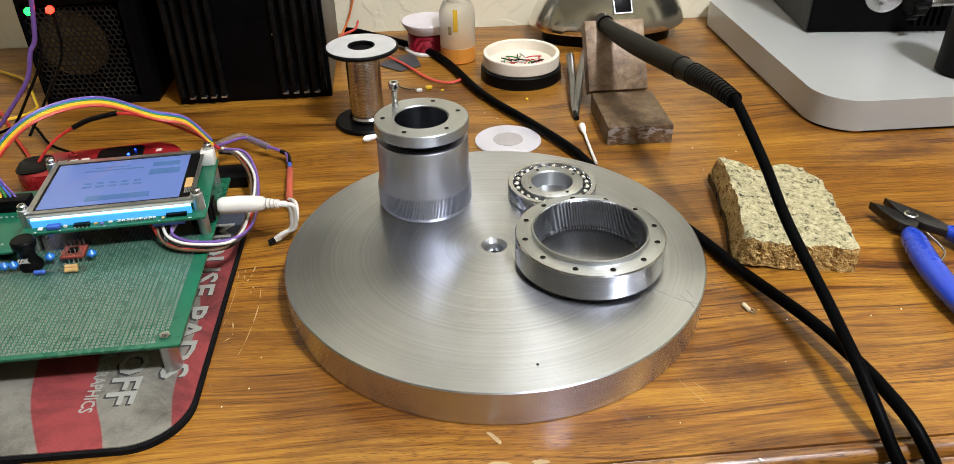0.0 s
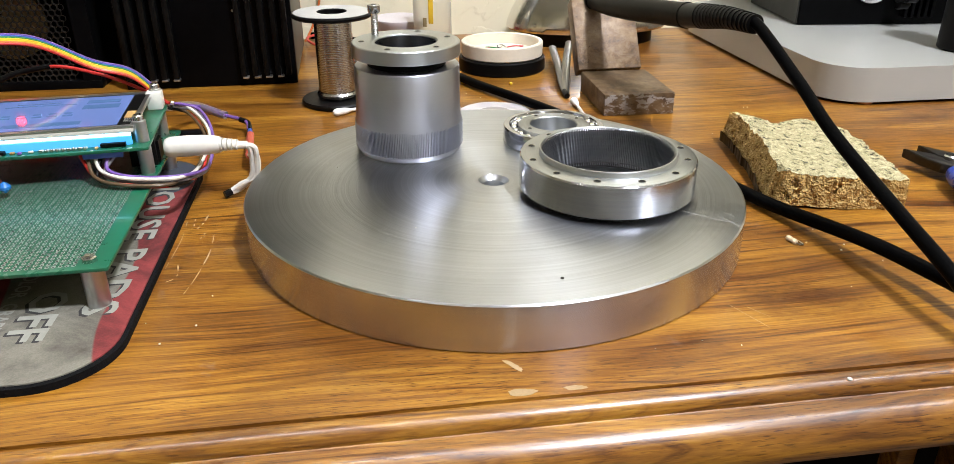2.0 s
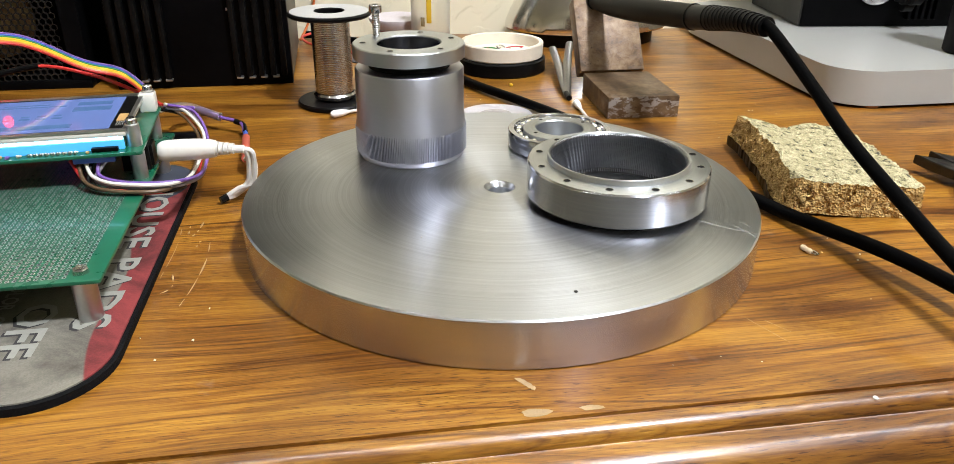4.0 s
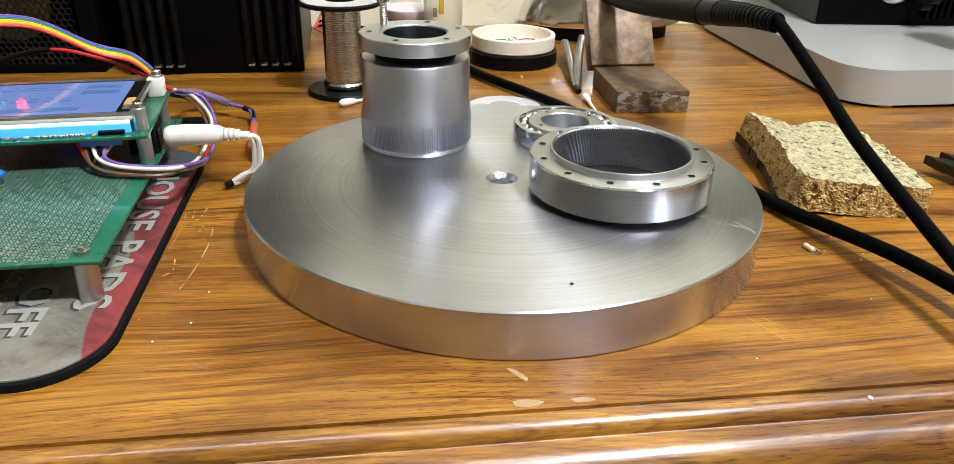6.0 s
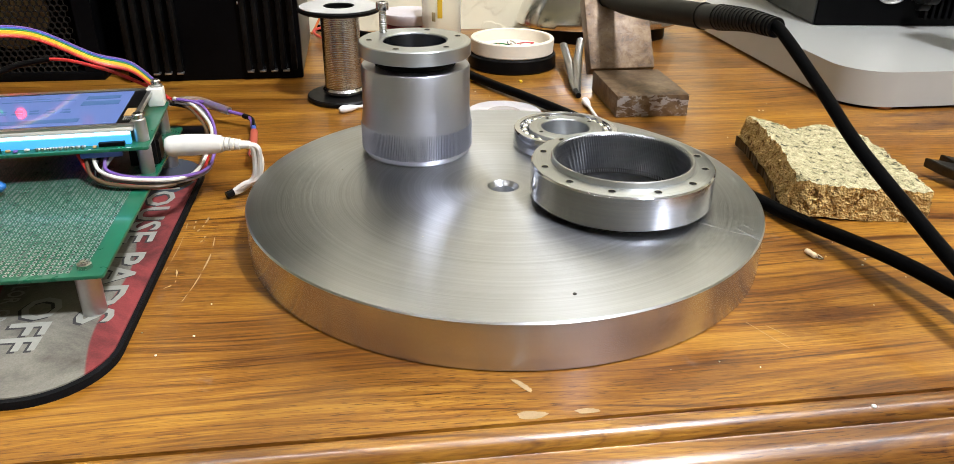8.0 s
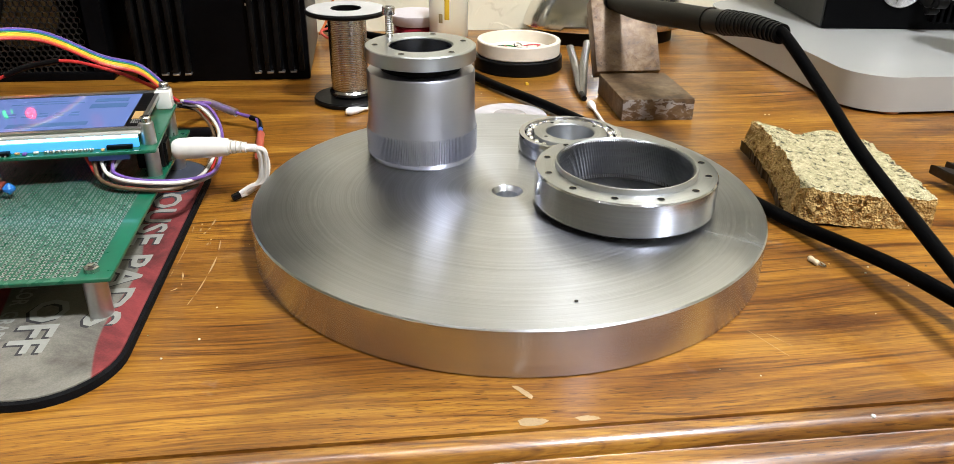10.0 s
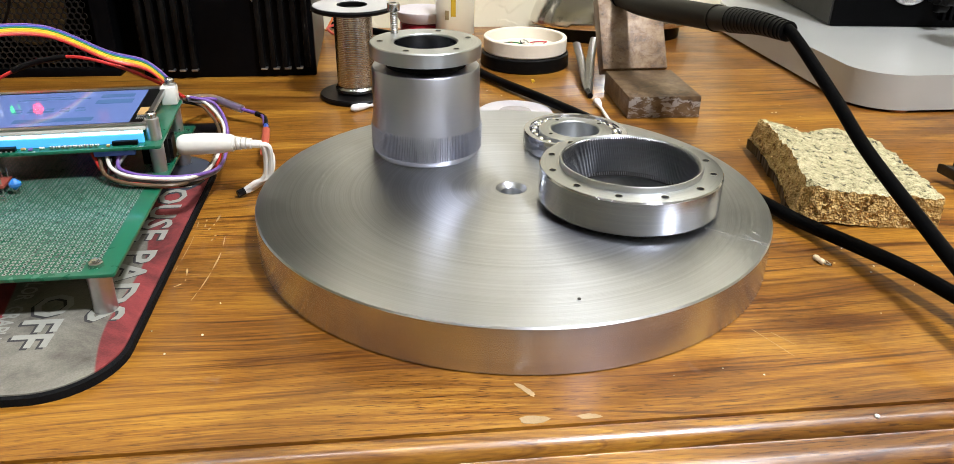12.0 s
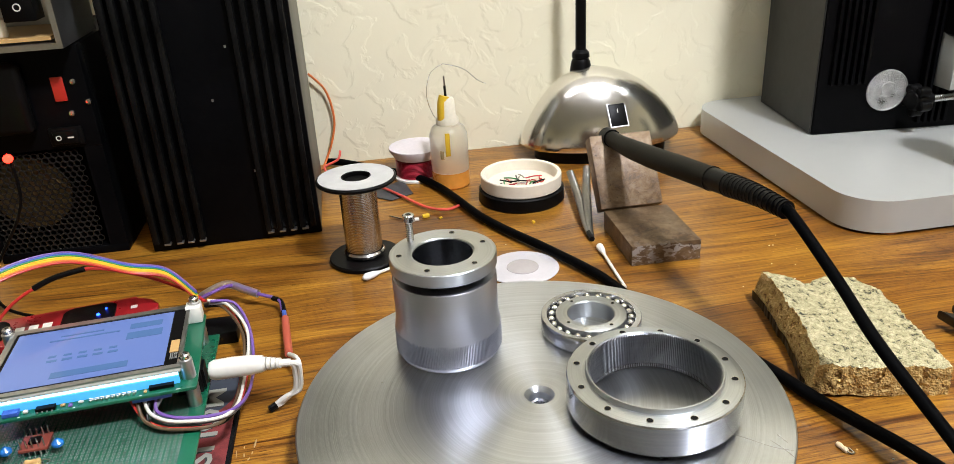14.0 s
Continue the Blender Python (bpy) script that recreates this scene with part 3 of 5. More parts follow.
for pts in ([(0.0800, -0.0500), (0.0880, -0.0575), (0.0950, -0.0640), (0.1040, -0.0690)], [(0.0960, -0.0590), (0.0990, -0.0660), (0.1010, -0.0735)], [(0.1010, -0.0560), (0.1030, -0.0630)]):
    part("residue_smear", tube([(x, y, 0.0) for x, y in pts], 0.0005, 6, 6, [0.00004, 0.00035, 0.00015, 0.0004, 0.00004], 0.12), RESIDUE, plate_ob, "dried grey smear", m=pose(0, 0, TOP + 0.00005))


def bolt_holes(parent, radius, z, hole, angles):
    """Countersunk bores drawn as black discs for the dark inside, with a bright rim."""
    for a in angles:
        x, y = radius * math.cos(radians(a)), radius * math.sin(radians(a))
        part("bolt_hole", slab(hole * 0.82, 0, 0.00035, 16, 0.00005, x, y), HOLE, parent, m=pose(0, 0, z))
        part("hole_rim", lathe([(hole * 0.82, 0), (hole, 0), (hole * 0.98, 0.00045), (hole * 0.84, 0.0004)], 16, x, y), STEEL, parent, m=pose(0, 0, z))


# toothed cup with a bolted flange
cup = thing("toothed_cup", "satin steel cup gear with fine teeth and bolted flange", "gear", -0.0392, 0.0577, TOP)
TEETH = 200
part("body", lathe([(0.0180, 0.001), (0.0288, 0.001), (0.0296, 0.0032), (0.0300, 0.0180), (0.0297, 0.0200), (0.0290, 0.0255), (0.0290, 0.0474), (0.0283, 0.0484), (0.0222, 0.0486), (0.0180, 0.0486)], 96), SATIN, cup)
part("tooth_band", lathe([(0.0297, 0.0034), (0.0304, 0.0038), (0.0304, 0.0165), (0.0298, 0.0182)], TEETH * 4, closed=False, teeth={1: -0.0011, 2: -0.0011}), SATIN, cup, "band of fine gear teeth", sharp=20)
part("foot_ring", lathe([(0.0270, 0.0), (0.0280, 0.0), (0.0284, 0.0012), (0.0270, 0.0012)], 96), SATIN, cup)
part("neck", lathe([(0.0180, 0.0484), (0.0215, 0.0484), (0.0215, 0.0540), (0.0180, 0.0540)], 64), HOLE, cup)
part("flange", lathe([(0.0170, 0.0500), (0.0170, 0.0604), (0.0175, 0.0609), (0.0291, 0.0609), (0.0296, 0.0604), (0.0296, 0.0540), (0.0291, 0.0535), (0.0200, 0.0535)], 96), RING_FACE, cup, "bolted steel flange")
part("bore", lathe([(0.0179, 0.0020), (0.0179, 0.0498), (0.0169, 0.0500), (0.0169, 0.0600), (0.0166, 0.0600), (0.0166, 0.0020)], 64), RING_STEEL, cup, "polished deep bore")
bolt_holes(cup, 0.0240, 0.0608, 0.0017, (180, 243, 308, 14, 70))
part("washer_seat", slab(0.0016, 0, 0.0004, 16, 0.0001, -0.0161, 0.0178), HOLE, cup, m=pose(0, 0, 0.0608))

# screw standing in the flange
screw = thing("cap_screw", "small steel socket-head cap screw standing in the flange hole", "screw", -0.0552, 0.0756, TOP + 0.0609)
part("shank", lathe([(0, 0)] + [(0.0018 + (0.0003 if k % 2 else 0), 0.0006 * k) for k in range(0, 20)] + [(0.0018, 0.0125), (0, 0.0125)], 16, closed=False), STEEL, screw)
part("head", lathe([(0.0, 0.0122), (0.0032, 0.0122), (0.0034, 0.0126), (0.0034, 0.0160), (0.0030, 0.0164), (0.0016, 0.0164), (0.0015, 0.0140), (0, 0.0140)], 24, closed=False), STEEL, screw)

# bolted ring with inner teeth
ring = thing("toothed_ring", "ground steel ring gear with inner teeth and bolt holes", "gear", 0.0533, -0.0208, TOP)
part("body", lathe([(0.0345, 0.0026), (0.0425, 0.0026), (0.0432, 0.0033), (0.0432, 0.0183), (0.0426, 0.0190), (0.0345, 0.0190)], 160), RING_STEEL, ring)
part("face", lathe([(0.0330, 0.0186), (0.0426, 0.0191), (0.0424, 0.0192), (0.0338, 0.0193)], 160), RING_FACE, ring)
part("foot", lathe([(0.0318, 0.0), (0.0380, 0.0), (0.0380, 0.0027), (0.0318, 0.0027)], 96), DARK_STEEL, ring)
part("lip", lathe([(0.0326, 0.0190), (0.0338, 0.0190), (0.0338, 0.0216), (0.0334, 0.0222), (0.0329, 0.0222), (0.0326, 0.0218)], 160), RING_FACE, ring)
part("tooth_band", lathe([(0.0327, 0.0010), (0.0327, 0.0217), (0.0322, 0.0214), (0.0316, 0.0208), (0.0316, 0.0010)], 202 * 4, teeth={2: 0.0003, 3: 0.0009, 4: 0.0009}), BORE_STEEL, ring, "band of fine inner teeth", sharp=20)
bolt_holes(ring, 0.0383, 0.0191, 0.00185, [3 + 30.4 * k for k in range(12)])

# ball bearing
bearing = thing("ball_bearing", "thin steel ball bearing lying on the plate behind the ring", "bearing", 0.0446, 0.0553, TOP)
part("outer_race", lathe([(0.0248, 0.0006), (0.0288, 0.0006), (0.0292, 0.0012), (0.0292, 0.0098), (0.0288, 0.0104), (0.0260, 0.0104), (0.0256, 0.0098)], 128), RING_STEEL, bearing)
part("inner_race", lathe([(0.0134, 0.0), (0.0204, 0.0), (0.0208, 0.0006), (0.0206, 0.0104), (0.0200, 0.0108), (0.0140, 0.0108), (0.0134, 0.0102)], 96), RING_FACE, bearing)
part("cage", lathe([(0.0212, 0.0030), (0.0252, 0.0030), (0.0252, 0.0074), (0.0212, 0.0074)], 64), DARK_STEEL, bearing)
ball_mesh = None
for k in range(23):
    a = 2 * math.pi * k / 23
    at = pose(0.0232 * math.cos(a), 0.0232 * math.sin(a), 0.0080)
    if ball_mesh is None:
        bm = bmesh.new()
        bmesh.ops.create_uvsphere(bm, u_segments=12, v_segments=8, radius=0.0021)
        ball_mesh = finish(bm, "ball", CHROME)
    ob = new("ball", ball_mesh)
    ob.parent, ob.matrix_basis = bearing, at
bolt_holes(bearing, 0.0172, 0.0106, 0.0012, (25, 115, 205, 295))

# ---- mouse pad ----
mouse_pad = thing("mouse_pad", "worn printed cloth mouse pad with red and pale stripes", "mouse pad")
pad_line = rounded(-0.42, -0.1245, -0.1612, 0.1060, 0.030, 12)
part("rubber_base", plate(pad_line, 0.0, 0.0032, 0.0006), FOAM, mouse_pad)
part("cloth", plate(rounded(-0.419, -0.1224, -0.1632, 0.1045, 0.029, 12), 0.0030, 0.0038), PADCLOTH, mouse_pad)
PZ = 0.0039
def printed(text, x, y0, y1, high, shade):
    """Words printed along the pad from y0 towards y1, capitals `high` tall, with a dark drop shadow."""
    for k in range(2 if shade else 1):
        bm = lettering(text, 1.0, 0.0)
        lo, hi = min(v.co.x for v in bm.verts), max(v.co.x for v in bm.verts)
        top = max(v.co.y for v in bm.verts)
        for v in bm.verts:
            v.co = ((v.co.x - lo) / (hi - lo) * (y0 - y1), v.co.y / top * high, 0.00005 if v.co.z > 0 else 0)
        if shade and k == 0:
            part("lettering", bm, PAD_SHADE, mouse_pad, m=pose(x - high * 0.07, y0 - high * 0.07, PZ, 0, 0, -90))
        else:
            part("lettering", bm, PAD_INK, mouse_pad, "pale printed words", m=pose(x, y0, PZ + 0.00012, 0, 0, -90))


for row in (("MOUSE", -0.1838, 0.072, -0.008, 0.0140, True), ("PADS", -0.1838, -0.0185, -0.0780, 0.0140, True), ("OFF", -0.2073, -0.0555, -0.0945, 0.0150, True), ("COLOR", -0.2180, -0.0330, -0.0590, 0.0066, False), ("GRAPHICS", -0.2180, -0.0635, -0.0985, 0.0066, False)):
    printed(*row)
part("blue_corner", plate(rounded(-0.235, 0.045, -0.1640, 0.1040, 0.024, 8), PZ - 0.0001, PZ - 0.00005), PAD_BLUE, mouse_pad)

# ---- prototyping board with its display ----
BOARD = 0.0240
proto = thing("prototyping_board", "green perforated circuit board with a lit touchscreen on top", "circuit board", -0.1695, -0.0755, 0.0, 1.5)
part("board", plate(rounded(-0.205, 0.0, 0.0, 0.1765, 0.0012, 3), BOARD - 0.0016, BOARD, 0.0002), PCB, proto, "green perforated board")


def pad_field(inner, outer, z, seg):
    """All solder pads of the board as rings (inner > 0) or discs."""
    verts, faces = [], []
    for i in range(76):
        for j in range(66):
            x, y = -0.0088 - 0.00254 * i, 0.0040 + 0.00254 * j
            if x > -0.0135 and (y < 0.012 or y > 0.160):
                continue
            n = len(verts)
            if inner:
                for r in (inner, outer):
                    verts += [(x + r * math.cos(2 * math.pi * (k + 0.5) / seg), y + r * 1.12 * math.sin(2 * math.pi * (k + 0.5) / seg), z) for k in range(seg)]
                faces += [(n + k, n + seg + k, n + seg + (k + 1) % seg, n + (k + 1) % seg) for k in range(seg)]
            else:
                verts += [(x + outer * math.cos(2 * math.pi * (k + 0.5) / seg), y + outer * math.sin(2 * math.pi * (k + 0.5) / seg), z) for k in range(seg)]
                faces.append(tuple(range(n, n + seg)))
    bm = bmesh.new()
    vs = [bm.verts.new(v) for v in verts]
    for fc in faces:
        bm.faces.new([vs[k] for k in fc])
    return bm


tagged(part("pad_grid", pad_field(0.00050, 0.00090, BOARD + 0.00012, 8), PAD, proto, "rows of tinned solder pads"), kind="stuff")
tagged(part("hole_grid", pad_field(0, 0.00049, BOARD + 0.00010, 6), HOLE, proto, "rows of drilled holes"), kind="stuff")


def standoff(parent, x, y, z0, z1, r, material):
    leg = part("standoff", lathe([(0, z0), (r, z0), (r, z1), (0, z1)], 20, x, y, False), material, parent)
    return leg


def hex_nut(parent, x, y, z, r=0.0031):
    nut = part("nut", lathe([(0, z), (r, z), (r * 1.0, z + 0.0018), (r * 0.85, z + 0.0023), (0.0016, z + 0.0023), (0.0016, z + 0.0032), (0, z + 0.0034)], 6, x, y, False), STEEL, parent, "hexagon nut", sharp=20)
    return nut


for x, y in ((-0.0085, 0.0072), (-0.0085, 0.168), (-0.196, 0.0072), (-0.196, 0.168)):
    standoff(proto, x, y, 0.0038, BOARD - 0.0016, 0.0047, ALU)
    hex_nut(proto, x, y, BOARD)

# display: its own axes start at the front right corner of the glass
DX, DY, DR = -0.1845, 0.0300, 4.6
disp_m = proto.matrix_basis.inverted() @ pose(DX, DY, 0, 0, 0, DR)
display = part("display_board", plate(rounded(-0.0935, -0.0098, 0.0115, 0.0660, 0.0015, 3), 0.0395, 0.0411, 0.0002), PCB, proto, "green display circuit board", m=disp_m)
part("panel", box(-0.0898, -0.0034, 0.0474, 0.0045, 0.0620, 0.0500, 0.0005), WHITE, display, "white edge of the panel")
part("bezel", joined(box(-0.0900, -0.0036, 0.0501, 0.0050, -0.0004, 0.0508), box(-0.0900, 0.0584, 0.0490, 0.0050, 0.0626, 0.0508), box(-0.0900, -0.0003, 0.0490, -0.0866, 0.0583, 0.0508), box(0.0030, -0.0003, 0.0490, 0.0050, 0.0583, 0.0508)), ALU, display, "pale metal frame")
part("black_border", box(-0.0865, -0.0003, 0.0492, 0.0029, 0.0583, 0.0504), BLACK, display)
part("screen", box(-0.0850, 0.0012, 0.0500, -0.0035, 0.0568, 0.0506), SCREEN, display, "lit lavender touchscreen")
for x0, y0, x1, y1 in ((-0.0260, 0.0445, -0.0090, 0.0500), (-0.0265, 0.0335, -0.0080, 0.0405), (-0.0590, 0.0060, -0.0220, 0.0115)):
    part("screen_button", box(x0, y0, 0.0506, x1, y1, 0.05075), SCREEN_BAR, display, "dim blue on-screen button")
for k in range(5):
    part("screen_text", box(-0.064 + 0.0075 * k, 0.0225, 0.0506, -0.059 + 0.0075 * k, 0.0245, 0.05072), SCREEN_BAR, display)
    part("screen_text", box(-0.064 + 0.0075 * k, 0.0270, 0.0506, -0.0600 + 0.0075 * k, 0.0288, 0.05072), SCREEN_BAR, display)
part("screen_text", box(-0.067, 0.0440, 0.0506, -0.0310, 0.0452, 0.05072), SCREEN_BAR, display)
part("screen_text", box(-0.062, 0.0480, 0.0506, -0.0400, 0.0490, 0.05072), SCREEN_BAR, display)
part("flex_tail", box(-0.0018, 0.012, 0.0504, 0.0026, 0.024, 0.0508), TAN, display, "amber flexible tail")
for k in range(4):
    part("tail_trace", box(-0.0012 + 0.001 * k, 0.0055, 0.0504, -0.0007 + 0.001 * k, 0.0115, 0.0507), PAD, display)
part("backlight_edge", box(-0.0880, -0.0030, 0.0458, 0.0030, -0.0022, 0.0473), BACKLIGHT, display, "glowing backlight edge")
# Added emitter below the panel, in place of the board lit by the backlight.
part("glow_strip", box(-0.0882, -0.0040, 0.0412, 0.0032, -0.0020, 0.0457, 0.0004), GLOW_STRIP, display, "added strip glowing like the backlit board")
for k in range(9):
    at = -0.0390 + 0.00254 * k
    part("pin", slab(0.0008, 0.0412, 0.0428, 10, 0.0003, at, -0.0068), STEEL, display)
    part("pin_base", box(at - 0.0010, -0.0058, 0.0412, at + 0.0010, -0.0042, 0.0420, 0.0002), WHITE, display)
for x, y, w, d, h, mt in ((-0.0840, -0.0078, 0.0026, 0.0030, 0.0012, WHITE), (-0.0790, -0.0080, 0.0074, 0.0042, 0.0022, BLUE_WIRE), (-0.0700, -0.0068, 0.0022, 0.0020, 0.0012, WHITE), (-0.0640, -0.0080, 0.0090, 0.0034, 0.0018, BLACK), (-0.0530, -0.0064, 0.0022, 0.0016, 0.0010, TAN), (-0.0492, -0.0080, 0.0018, 0.0026, 0.0010, PURPLE_WIRE), (-0.0448, -0.0062, 0.0024, 0.0014, 0.0010, WHITE), (-0.0115, -0.0066, 0.0120, 0.0026, 0.0020, BLACK), (-0.0140, -0.0078, 0.0016, 0.0022, 0.0010, TAN)):
    part("surface_component", box(x, y, 0.0412, x + w, y + d, 0.0412 + h, 0.0003), mt, display)
for k in range(4):
    part("chip_lead", box(-0.0634 + 0.0022 * k, -0.0088, 0.0412, -0.0627 + 0.0022 * k, -0.0081, 0.0418), PAD, display)
for x, w in ((-0.0865, 0.0018), (-0.0720, 0.0012), (-0.0470, 0.0012), (-0.0160, 0.0014), (0.0015, 0.0022)):
    part("silk_print", box(x, -0.0092, 0.0411, x + w, -0.0086, 0.04118), WHITE, display)
part("header_socket", box(-0.0205, -0.0075, 0.0362, -0.0015, -0.0045, 0.0394, 0.0003), BLUE_WIRE, display, "blue pin socket under the display")
for x, y in ((0.0072, 0.0010), (0.0068, 0.0625), (-0.0915, 0.0010), (-0.0915, 0.0600)):
    post = part("display_standoff", joined(lathe([(0, BOARD), (0.0036, BOARD), (0.0036, 0.0394), (0, 0.0394)], 20, x, y, False), lathe([(0, 0.0412), (0.0036, 0.0412), (0.0034, 0.0520), (0.0024, 0.0526), (0, 0.0526)], 20, x, y, False)), ALU, display, "round aluminium standoff")
    part("screw_head", lathe([(0, 0.0522), (0.0026, 0.0522), (0.0027, 0.0545), (0.0020, 0.0552), (0.0012, 0.0552), (0.0011, 0.0542), (0, 0.0542)], 18, x, y, False), STEEL, display)
part("corner_clip", box(0.0020, 0.0560, 0.0412, 0.0105, 0.0655, 0.0512, 0.0008), WHITE, display, "white nylon corner clip")
part("power_socket", joined(box(-0.0025, 0.0100, 0.0242, 0.0110, 0.0245, 0.0380, 0.0006), box(0.0110, 0.0120, 0.0260, 0.0125, 0.0225, 0.0368)), BLACK, display, "black barrel power socket")

# parts soldered on the perforated board, in world metres
inv = proto.matrix_basis.inverted()
part("inductor", lathe([(0, 0.0), (0.0062, 0.0), (0.0066, 0.0014), (0.0064, 0.0034), (0.0045, 0.0062), (0.0042, 0.0098), (0.0048, 0.0128), (0.0066, 0.0152), (0.0068, 0.0186), (0.0060, 0.0198), (0, 0.0200)], 28, closed=False), BLACK, proto, "black drum inductor with white print", m=inv @ pose(-0.2715, 0.0040, BOARD))
ind_text = part("print", lettering("00K", 0.0046, 0.00005, 0.8), WHITE, proto, m=inv @ pose(-0.2752, -0.0018, BOARD + 0.0064, 88, 0, 4))
for x, y in ((-0.2840, -0.0010), (-0.2790, -0.0005), (-0.2610, 0.0060), (-0.2375, 0.0070)):
    cap = part("capacitor", moved(slab(0.0028, 0.0025, 0.0078, 16, 0.0020), pose(0, 0, 0)), CAP_BLUE, proto, "blue dipped capacitor", m=inv @ pose(x, y, BOARD))
    part("leads", joined(tube([(-0.001, 0, 0), (-0.001, 0, 0.003)], 0.0003, 6, 1), tube([(0.001, 0, 0), (0.001, 0, 0.003)], 0.0003, 6, 1)), STEEL, cap)
chip = part("breakout_board", box(-0.0066, -0.0060, 0.0035, 0.0066, 0.0060, 0.0050, 0.0002), CHIP_RED, proto, "small brown-red breakout board", m=inv @ pose(-0.2490, 0.0110, BOARD, 0, 0, 4))
part("chip", box(-0.0026, -0.0022, 0.0050, 0.0026, 0.0022, 0.0066, 0.0002), BLACK, chip)
for s in (-1, 1):
    for k in range(5):
        part("header_pin", tube([(-0.0052 + 0.0026 * k, s * 0.0048, 0.0), (-0.0052 + 0.0026 * k, s * 0.0048, 0.0098)], 0.0004, 6, 1), STEEL, chip)
for x, y, mt, ln in ((-0.2475, -0.0005, TAN, 0.0075), (-0.2465, -0.0040, TAN, 0.0078), (-0.2640, -0.0045, BLUE_WIRE, 0.0065)):
    res = part("resistor", moved(lathe([(0, 0), (0.0012, 0.0002), (0.0016, 0.0010), (0.0013, 0.0022), (0.0013, ln - 0.0022), (0.0016, ln - 0.0010), (0.0012, ln - 0.0002), (0, ln)], 16, closed=False), pose(-ln / 2, 0, 0.0018, 0, 90, 0)), mt, proto, "", m=inv @ pose(x, y, BOARD, 0, 0, 4))
    part("leads", joined(tube([(-0.0078, 0, 0), (-0.007, 0, 0.0018), (-0.003, 0, 0.0018)], 0.0003, 6, 3), tube([(0.003, 0, 0.0018), (0.007, 0, 0.0018), (0.0078, 0, 0)], 0.0003, 6, 3)), STEEL, res)
ctl = part("controller_board", box(-0.3420, 0.0100, 0.0300, -0.2830, 0.0760, 0.0316, 0.0002), PCB, proto, "green controller board on pin headers", m=inv)
part("pin_header", box(-0.3380, 0.0560, 0.0316, -0.2900, 0.0660, 0.0400, 0.0004), BLACK, ctl, "black pin socket")
part("pin_strip", box(-0.3400, 0.0640, BOARD + 0.0002, -0.2850, 0.0670, 0.0300), BLACK, ctl)
for k in range(14):
    part("solder_joint", slab(0.0008, 0.0316, 0.0326, 8, 0.0003, -0.3360 + 0.0034 * k, 0.0500), PAD, ctl)
    part("solder_joint", slab(0.0008, 0.0316, 0.0326, 8, 0.0003, -0.3360 + 0.0034 * k, 0.0180), PAD, ctl)
part("controller_chip", box(-0.3250, 0.0270, 0.0316, -0.3100, 0.0420, 0.0332, 0.0003), BLACK, ctl)
part("blue_led", box(-0.2880, 0.0560, 0.0318, -0.2845, 0.0600, 0.0340, 0.0006), LED_BLUE, ctl, "glowing blue indicator")

# wires of the board
loom = thing("wire_loom", "loop of white, purple, grey and red wires beside the board", "wires")
LOOP = [(-0.1823, 0.1270, 0.0330), (-0.1699, 0.1300, 0.0270), (-0.1582, 0.1060, 0.0190), (-0.1540, 0.0599, 0.0160), (-0.1569, 0.0183, 0.0250), (-0.1783, 0.0120, 0.0275), (-0.1940, 0.0181, 0.0300), (-0.2040, 0.0245, 0.0360)]
for k, (mt, dx, dz) in enumerate(((RED_WIRE, -0.0030, -0.0024), (BROWN_WIRE, -0.0044, -0.0008), (WHITE_WIRE, -0.0018, 0.0012), (BLACK, -0.0034, -0.0022), (PURPLE_WIRE, 0.0014, 0.0006), (GREY_WIRE, 0.0002, -0.0014))):
    pts = [(x + dx + 0.0008 * math.sin(3 * i + k), y + (dx if i > 3 else 0.0) + 0.0008 * math.cos(2 * i + k), max(z + dz, 0.0262 if x < -0.172 and y < 0.1 else 0.002)) for i, (x, y, z) in enumerate(LOOP)]
    pts[-1] = (-0.2068 + 0.0034 * k, 0.0255, 0.0368)
    part("wire", tube(pts, 0.00095, 8), mt, loom)
ribbon = thing("ribbon_cable", "rainbow ribbon cable arching over the display", "cable")
RIB = [(-0.3165, 0.0620, 0.0400), (-0.3145, 0.0783, 0.0565), (-0.2903, 0.0985, 0.0768), (-0.2586, 0.1241, 0.0757), (-0.2288, 0.1398, 0.0565), (-0.2077, 0.1418, 0.0494), (-0.1886, 0.1270, 0.0380)]
for k, mt in enumerate((RED_WIRE, ORANGE_WIRE, YELLOW_WIRE, YELLOW_WIRE, GREEN_WIRE, BLUE_WIRE, PURPLE_WIRE)):
    o = (k - 3) * 0.0013
    pts = [(x - o * 0.15, y + o * 0.55, z + o * 0.60) for x, y, z in RIB]
    pts[0] = (-0.3165 + 0.003 * k, 0.0615, 0.0395)
    part("conductor", tube(pts, 0.00075, 8), mt, ribbon)
jumper = thing("red_jumper_wire", "red wire with a black heat-shrink sleeve behind the display", "wire")
JW = [(-0.3300, 0.1300, 0.0080), (-0.3050, 0.1480, 0.0380), (-0.2650, 0.1560, 0.0520), (-0.2300, 0.1500, 0.0480), (-0.2000, 0.1400, 0.0380), (-0.1850, 0.1280, 0.0330)]
part("wire", tube(JW, 0.0011, 8), RED_WIRE, jumper)
part("sleeve", tube([(-0.2920, 0.1515, 0.0450), (-0.2790, 0.1545, 0.0495), (-0.2600, 0.1565, 0.0525)], 0.0019, 10), BLACK, jumper)
